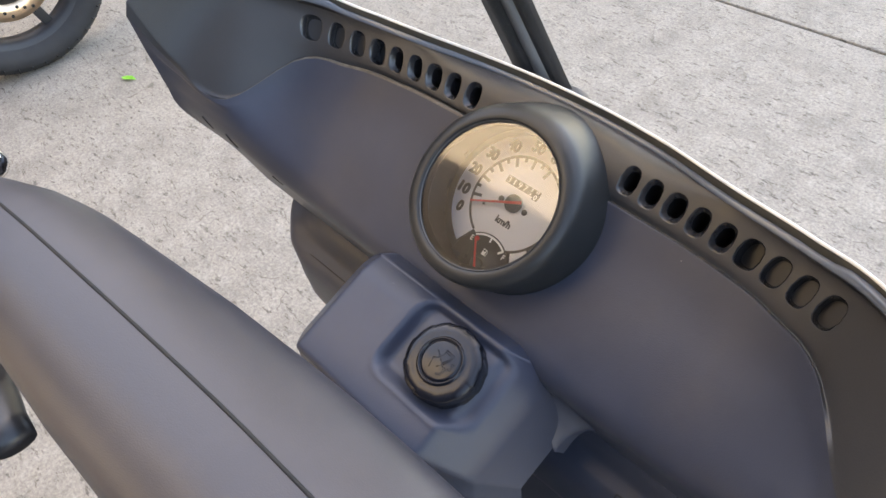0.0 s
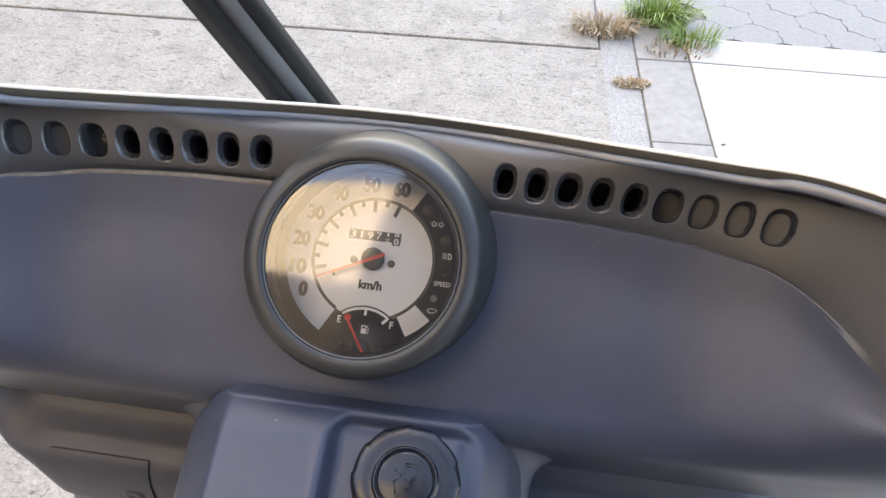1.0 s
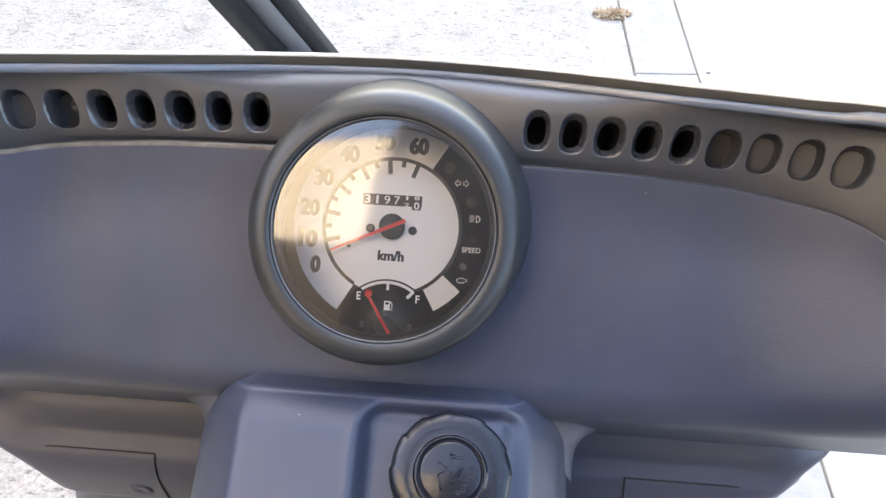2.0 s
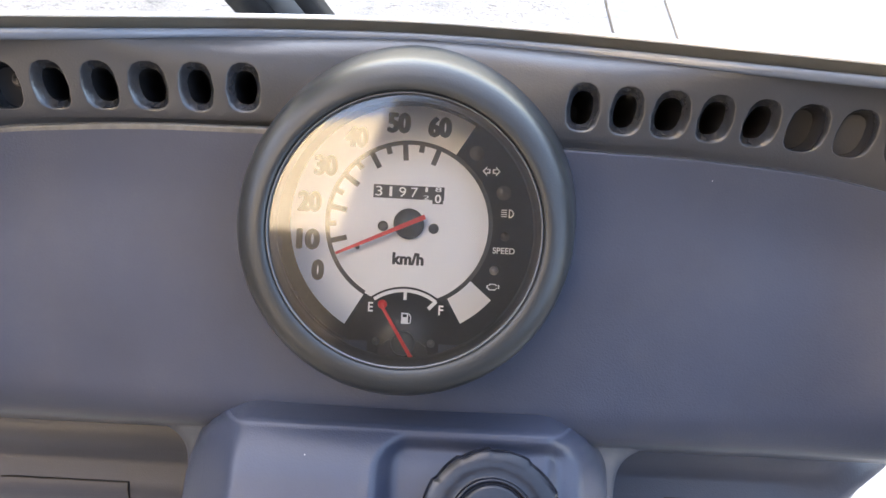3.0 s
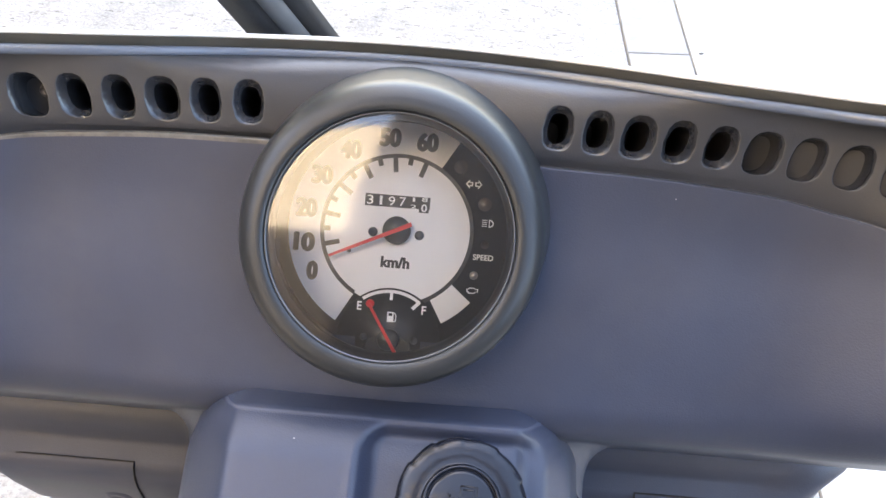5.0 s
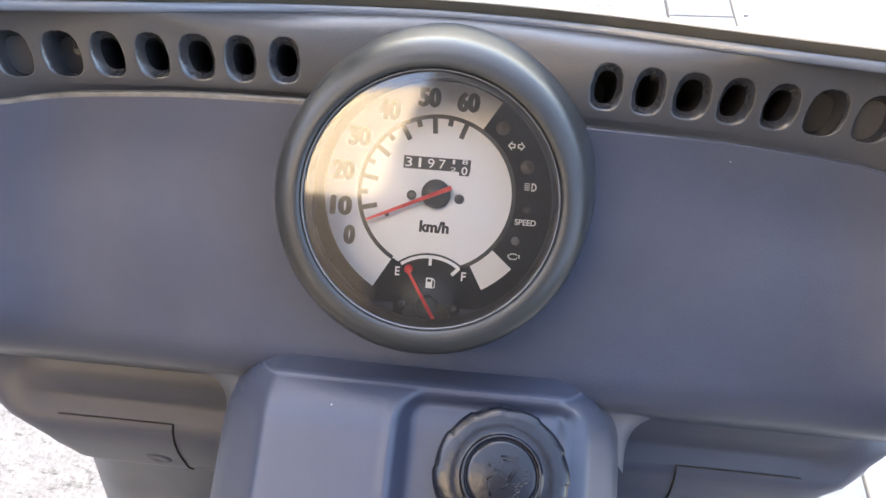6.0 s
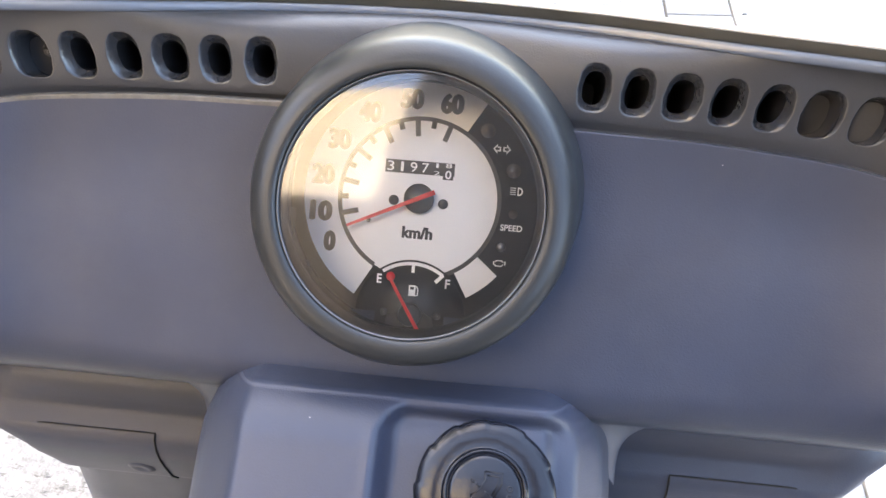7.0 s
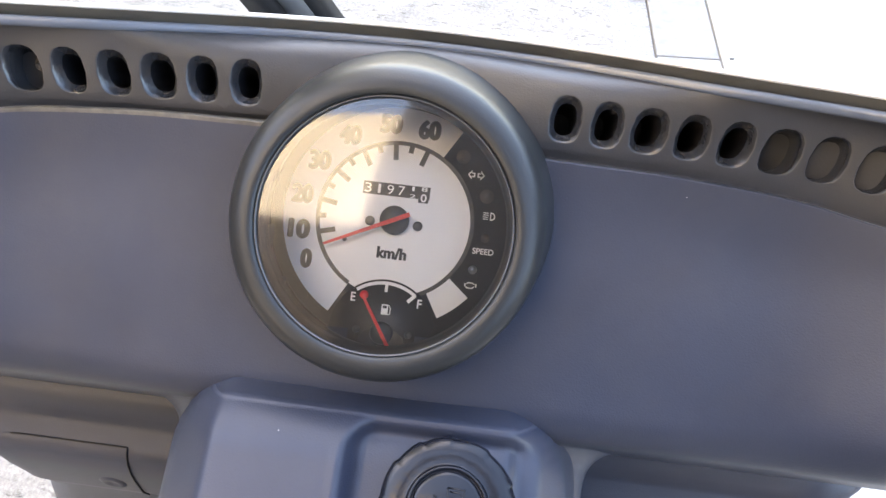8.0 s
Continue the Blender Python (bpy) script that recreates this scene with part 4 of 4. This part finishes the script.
def cap_rim(n=240):
    rows = []
    for i in range(n):
        th = 2 * math.pi * i / n
        saw = (th * 12 / (2 * math.pi) + 0.12 * math.sin(3 * th)) % 1.0
        step = 0.0007 * (saw if saw < 0.9 else (1 - saw) * 9)
        row = []
        for r, h in ((0.0205, -0.0085), (0.0224, -0.0075), (0.0226, 0.0034), (0.0223, 0.0043), (0.0216, 0.0050), (0.0190, 0.0060), (0.0160, 0.0062), (0.0140, 0.0060), (0.0134, 0.0062), (0.0130, 0.0071), (0.0125, 0.0074), (0.0121, 0.0071), (0.0118, 0.0060), (0.0115, 0.0060), (0.0112, 0.0067), (0.0100, 0.0070), (0.0, 0.0072)):
            k = 1.0 if r > 0.0205 else 0.0
            row.append(((r - k * step) * math.cos(th), (r - k * step) * math.sin(th), h))
        rows.append(row)
    return grid_bm(rows, close_u=True)
cap = thing("washer_tank_cap", "round glossy black plastic screw cap with embossed washer symbol", "cap", CAP_AT)
part("cap_body", cap_rim(), CAP_MAT, cap)
ZC = 0.0071
def emboss(pts, wide=0.00028, name="embossed_symbol"):
    part(name, tube([(1.15 * x * MM, 1.15 * y * MM, ZC) for x, y in pts], wide, 6), CAP_MAT, cap)
emboss([(-0.4, 5.6), (4.4, 5.4), (4.3, 2.6), (2.4, -1.0)])
emboss([(0.3, 4.6), (3.5, 4.5), (3.3, 2.4), (1.8, -0.5)])
emboss([(-0.4, 5.6), (-0.2, 3.4), (-1.6, 0.6), (-3.8, -0.8)])
emboss([(-3.8, -0.8), (-2.6, -5.4)])
emboss([(2.2, -1.4), (0.4, -3.2)])
for x, y in ((-4.0, 3.2), (-2.4, 2.2), (-0.2, 0.6), (1.2, -0.4), (2.6, -1.4)):
    emboss([(x, y), (x + 0.9, y - 0.7)], 0.0003, "embossed_dash")
for x, y, r in ((6.6, 1.6, 0.9), (6.6, -0.6, 0.9), (5.4, -1.7, 0.7), (4.0, -1.9, 0.7), (4.6, -3.4, 0.7), (4.2, -5.0, 0.7), (2.8, -5.8, 0.7)):
    part("embossed_drop", lathe([((r - 0.35) * MM, 0.0), ((r - 0.15) * MM, 0.00025), (r * MM, 0.00025), ((r + 0.2) * MM, 0.0)], 14), CAP_MAT, cap, at=pose(1.15 * x * MM, 1.15 * y * MM, ZC - 0.0001))
part("filler_neck", lathe([(0.0200, -0.0095), (0.0200, 0.001)], 40), PLASTIC_DARK, cap)

# ---- wiper ----
wiper = thing("windscreen_wiper", "black windscreen wiper arm with rubber blade, parked upright", "wiper")
def hp(x, y, z):
    return Vector((x, y, z)) * MM + HUB
A0, A1 = hp(-33, 89, 4), hp(-151, 56, 235)
B0, B1 = hp(-48, 83, 0), hp(-175, 53, 235)
def strip(p, q, wide, thick, off=0.0):
    d = (q - p).normalized()
    side = Vector((d.z, 0, -d.x)).normalized()
    up = side.cross(d).normalized()
    rows = []
    for t in (0, 1):
        c = p.lerp(q, t) + up * off
        rows.append([c - side * wide / 2 - up * thick / 2, c + side * wide / 2 - up * thick / 2, c + side * wide / 2 + up * thick / 2, c - side * wide / 2 + up * thick / 2])
    bm = grid_bm(rows, close_v=True)
    bm.verts.ensure_lookup_table()
    bm.faces.new(bm.verts[0:4])
    bm.faces.new(bm.verts[4:8])
    return bm
part("wiper_arm", strip(A0, A1, 0.0095, 0.008), WIPER_BLACK, wiper, "black painted wiper arm")
part("wiper_blade", strip(B0, B1, 0.0105, 0.010), WIPER_BLACK, wiper, "black rubber wiper blade")
part("blade_spine", strip(B0.lerp(A0, 0.5), B1.lerp(A1, 0.5), 0.013, 0.005), WIPER_GREY, wiper, "grey metal blade spine")
part("pivot_cap", lathe([(0, 0.02), (0.012, 0.018), (0.016, 0.008), (0.017, -0.02)], 32), PLASTIC_DARK, wiper, at=Matrix.Translation(hp(-34, 92, -6)) @ pose(0, 0, 0, 30, 0, 0))

# ---- windscreen ----
rows = []
for i in range(49):
    s = -205 + 410 * i / 48
    w = DIAL @ (top_edge(s) + Vector((0, 5.2 * MM, 2.4 * MM)))
    a = abs(s) / 205
    rows.append([w, w + Vector((0, 0.003, 0.02)), w + Vector((0, -0.012, 0.10)), w + Vector((0.0, -0.05, 0.28)), w + Vector((0, -0.11, 0.52))])
screen = part("windscreen", grid_bm(rows), SCREEN, scooter, label="clear curved windscreen")
screen.visible_shadow = False

# ---- black mirror housings at the ends of the cowl ----
HOUSING = ((203, 86), (199, 101), (199, 118), (202, 134), (210, 147), (224, 156), (250, 162), (290, 160), (312, 140), (318, 100), (308, 60), (270, 46), (232, 64), (212, 76))
for sg in (-1, 1):
    loop = spline([(x, z, 0) for x, z in HOUSING] + [(HOUSING[0][0], HOUSING[0][1], 0)], 4)[:-1]
    cx = sum(p[0] for p in loop) / len(loop)
    cz = sum(p[1] for p in loop) / len(loop)
    rows = []
    for y, k in ((-27, 0.0), (-27, 0.80), (-26.6, 0.83), (-25.5, 0.85), (-25, 0.86), (-24.6, 0.90), (-23, 0.96), (-20, 1.0), (-8, 1.0), (4, 0.97), (10, 0.9), (13, 0.7), (14, 0.0)):
        rows.append([hp(sg * (cx + (p[0] - cx) * k + 0.42 * (y + 20)), y, cz + (p[1] - cz) * k - 1.0 * (y + 20)) for p in loop])
    part("mirror_housing", grid_bm(rows, close_v=True), RUBBER, scooter, label="black rounded mirror housing")
    part("mirror_stem", tube([hp(sg * 236, 4, 40), hp(sg * 246, 0, 80)], 0.011, 14), RUBBER, scooter)

# ---- handlebar cover ----
bars = thing("handlebar", "dark grey plastic handlebar cover with a seam", "handlebar")
HB = [(-216, -221, 42), (-204, -220, 42), (-170, -217, 40), (-130, -214, 38), (-40, -207, 34), (40, -202, 33), (130, -200, 32), (200, -205, 30)]
HR = [(3, 3), (14, 9), (32, 20), (41, 26), (48, 30), (50, 32), (50, 32), (46, 30)]
path = spline([hp(*p) for p in HB], 8)
def hb_radius(i):
    t = i / 8
    return [float(np.interp(t, range(len(HR)), [r[j] for r in HR])) * MM for j in (0, 1)]
rows = []
for i, c in enumerate(path):
    ra, rb = hb_radius(i)
    row = []
    for k in range(32):
        th = 2 * math.pi * k / 32
        cx, sz = math.cos(th), math.sin(th)
        row.append(c + Vector((0.1 * cx * ra, math.copysign(abs(cx) ** 0.8, cx) * ra, -rb * 0.55 + math.copysign(abs(sz) ** 0.8, sz) * rb)))
    rows.append(row)
bm = grid_bm(rows, close_v=True)
bm.verts.ensure_lookup_table()
bm.faces.new([bm.verts[k] for k in range(32)])
bm.faces.new([bm.verts[(len(rows) - 1) * 32 + k] for k in range(32)])
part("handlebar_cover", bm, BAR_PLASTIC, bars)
part("cover_seam", tube([r[8].lerp(r[7], 0.4) for r in rows[4:]], 0.0009, 6), SEAM, bars)

# ---- motorcycle wheel beyond ----
bike = thing("motorcycle_front_wheel", "black motorcycle front wheel with steel brake disc on the concrete", "wheel", pose(-2.13, 0.19, 0.006 + 0.305, 0, 90, 0))
tyre = part("tyre", lathe([(0.225, -0.035), (0.245, -0.052), (0.275, -0.055), (0.298, -0.038), (0.305, 0.0), (0.298, 0.038), (0.275, 0.055), (0.245, 0.052), (0.225, 0.035)], 96), TYRE, bike, "worn black tyre")
rim = part("rim", lathe([(0.226, -0.036), (0.215, -0.03), (0.205, -0.02), (0.205, 0.02), (0.215, 0.03), (0.226, 0.036)], 72), PLASTIC_DARK, bike, "black cast rim")
for i in range(5):
    a = 72 * i + 20
    part("spoke", box(0.17, 0.03, 0.022, 0.004), PLASTIC_DARK, rim, at=pose(0.125 * math.cos(radians(a)), 0.125 * math.sin(radians(a)), 0, 0, 0, a))
groove = mesh_of("tread_groove", box(0.034, 0.0045, 0.006, 0.001, 1), SEAM, smooth=False)
for i in range(44):
    a = 360 * i / 44
    ob = new("tread_groove", groove)
    ob.parent = tyre
    ob.matrix_basis = pose(0, 0, 0, 0, 0, a) @ pose(0.2885, 0, 0.0465, 0, 50, 0) @ pose(0, 0, 0, 0, 0, 18)
disc = part("brake_disc", lathe([(0.085, 0.048), (0.135, 0.048), (0.135, 0.052), (0.085, 0.052), (0.085, 0.048)], 72), DISC_STEEL, bike, "ventilated steel brake disc")
hole = mesh_of("disc_hole", lathe([(0, 0.0004), (0.0045, 0.0004), (0.005, 0.0)], 12), SEAM)
for i in range(36):
    a = radians(360 * i / 36)
    r = 0.099 + 0.011 * (i % 3)
    ob = new("disc_hole", hole)
    ob.parent = disc
    ob.matrix_basis = pose(r * math.cos(a), r * math.sin(a), 0.0522)
part("hub", lathe([(0, 0.06), (0.03, 0.06), (0.045, 0.05), (0.085, 0.05), (0.085, 0.03), (0.05, 0.0), (0.05, -0.05), (0, -0.06)], 40), PLASTIC_DARK, bike)
part("fork_leg", tube([(0, 0.02, 0.09), (-0.55, 0.2, 0.09)], 0.03, 16), BLUE_PAINT, bike, "dark blue fork leg")
part("caliper", box(0.09, 0.05, 0.05, 0.01), BLUE_PAINT, bike, at=pose(-0.10, 0.06, 0.075, 0, 0, 30))

# ---- lever end and chrome weight at the handlebar's tip ----
LEVER_BLACK = material("lever_black", (0.014, 0.014, 0.016), 0.35, vary=0.15, scale=70)
part("bar_end_weight", lathe([(0, 0.010), (0.005, 0.0095), (0.009, 0.007), (0.010, 0.003), (0.010, -0.006), (0.006, -0.010), (0, -0.011)], 32), CHROME, bars, "polished chrome bar end weight", at=Matrix.Translation(hp(-226, -203, 36)) @ pose(0, 0, 0, 0, 90, 0))
lever = part("brake_lever", tube([hp(-190, -268, -62), hp(-150, -274, -52), hp(-125, -277, -48), hp(-109, -278, -48)], 0.012, 16, flat=0.6), LEVER_BLACK, bars, "black brake lever")

# ---- specks of dust on the plastic ----
SPECK = material("pale_dust", (0.36, 0.35, 0.34), 0.9, vary=0.1)
for p, r in ((Vector((-28, -75.5, face_w(-75.5) + 0.1)) * MM, 0.22), (dash(101, 4.32) + Vector((0, 0, 0.0001)), 0.2)):
    part("dust_speck", lathe([(0, 0.25 * r * MM), (0.7 * r * MM, 0.18 * r * MM), (r * MM, -0.1 * r * MM)], 8), SPECK, scooter, at=DIAL @ Matrix.Translation(p))

# ---- pebbles and a leaf on the paving ----
def pebble(x, y, z, r, seed):
    rnd = random.Random(seed)
    bm = bmesh.new()
    bmesh.ops.create_icosphere(bm, subdivisions=2, radius=r)
    for v in bm.verts:
        v.co = Vector((v.co.x * 1.4, v.co.y * 0.8, v.co.z * 0.5)) * rnd.uniform(0.85, 1.12)
    return tagged(part("pebble", bm, JOINT, at=pose(x, y, z, 0, 0, rnd.uniform(0, 90))), "small dark pebble lying on the pale concrete", "pebble", group="pebbles on the pavement")
pebble(0.600, 1.381, 0.013, 0.005, 1)
pebble(0.669, 1.159, 0.013, 0.004, 2)
bm = bmesh.new()
vs_leaf = [bm.verts.new(p) for p in ((-0.026, 0, 0.004), (-0.008, -0.011, 0.007), (0.012, -0.009, 0.008), (0.028, 0.002, 0.004), (0.010, 0.010, 0.008), (-0.010, 0.009, 0.006), (0.0, 0.0, 0.003))]
for i in range(6):
    bm.faces.new((vs_leaf[6], vs_leaf[i], vs_leaf[(i + 1) % 6]))
tagged(part("fallen_leaf", bm, LEAF_BRIGHT, at=pose(-1.826, 0.325, 0.006, 0, 0, 25), smooth=False), "small bright green leaf lying on the concrete", "leaf")

# ---- grass tufts in the joints ----
def tuft(name, mat, n, cx, cy, spread, tall, label, flat=0.6, seed=1):
    rnd = random.Random(seed)
    bm = bmesh.new()
    for _ in range(n):
        a = rnd.uniform(0, 2 * math.pi)
        r = spread * math.sqrt(rnd.random())
        x, y = cx + r * math.cos(a) * 1.4, cy + r * math.sin(a) * flat
        h = tall * rnd.uniform(0.4, 1.0)
        lean = rnd.uniform(0.2, 1.3)
        b = a + rnd.uniform(-0.8, 0.8)
        wd = rnd.uniform(0.0012, 0.0026)
        side = Vector((-math.sin(b), math.cos(b), 0)) * wd
        pts = [Vector((x, y, 0.0)), Vector((x + math.cos(b) * h * lean * 0.25, y + math.sin(b) * h * lean * 0.25, h * 0.55)), Vector((x + math.cos(b) * h * lean * 0.8, y + math.sin(b) * h * lean * 0.8, h * (1.0 - 0.35 * lean)))]
        v = [bm.verts.new(p) for p in (pts[0] - side, pts[0] + side, pts[1] + side * 0.8, pts[1] - side * 0.8, pts[2])]
        bm.faces.new((v[0], v[1], v[2], v[3]))
        bm.faces.new((v[3], v[2], v[4]))
    return tagged(part(name, bm, mat), label, "grass", kind="stuff")
tuft("grass_tuft", GRASS, 420, 0.47, 2.02, 0.07, 0.14, "fresh green grass tuft growing in the kerb joint", seed=3)
tuft("grass_tuft", GRASS, 180, 0.56, 1.90, 0.06, 0.09, "fresh green grass spreading over the kerb", seed=4)
tuft("dry_grass", GRASS_DRY, 320, 0.30, 1.92, 0.07, 0.09, "dry straw-coloured grass in the gutter", seed=5)
tuft("dry_grass", GRASS_DRY, 120, 0.52, 1.84, 0.07, 0.05, "dry straw-coloured grass on the kerb", seed=6)
tuft("moss", GRASS, 90, -0.763, 1.790, 0.035, 0.02, "small green weed in the road joint", flat=0.3, seed=8)
tuft("moss", GRASS_DRY, 300, 0.377, 1.637, 0.036, 0.028, "small brownish moss clump in the gutter", seed=7)

# ---- pavers, one by one ----
pm = paver_mesh()
for row in range(17):
    for col in range(17):
        x = 0.63 + 0.150 * col + (0.075 if row % 2 else 0.0)
        y = 1.985 + 0.112 * row + 0.035 * (x - 0.6)
        if x - 0.06 < jx(0.5885, y):
            continue
        ob = new("paver", pm)
        ob.parent = paver_area
        ob.matrix_basis = pose(x, y, 0.0095 + 0.001 * random.uniform(-1, 1), random.uniform(-0.5, 0.5), random.uniform(-0.5, 0.5), 2)
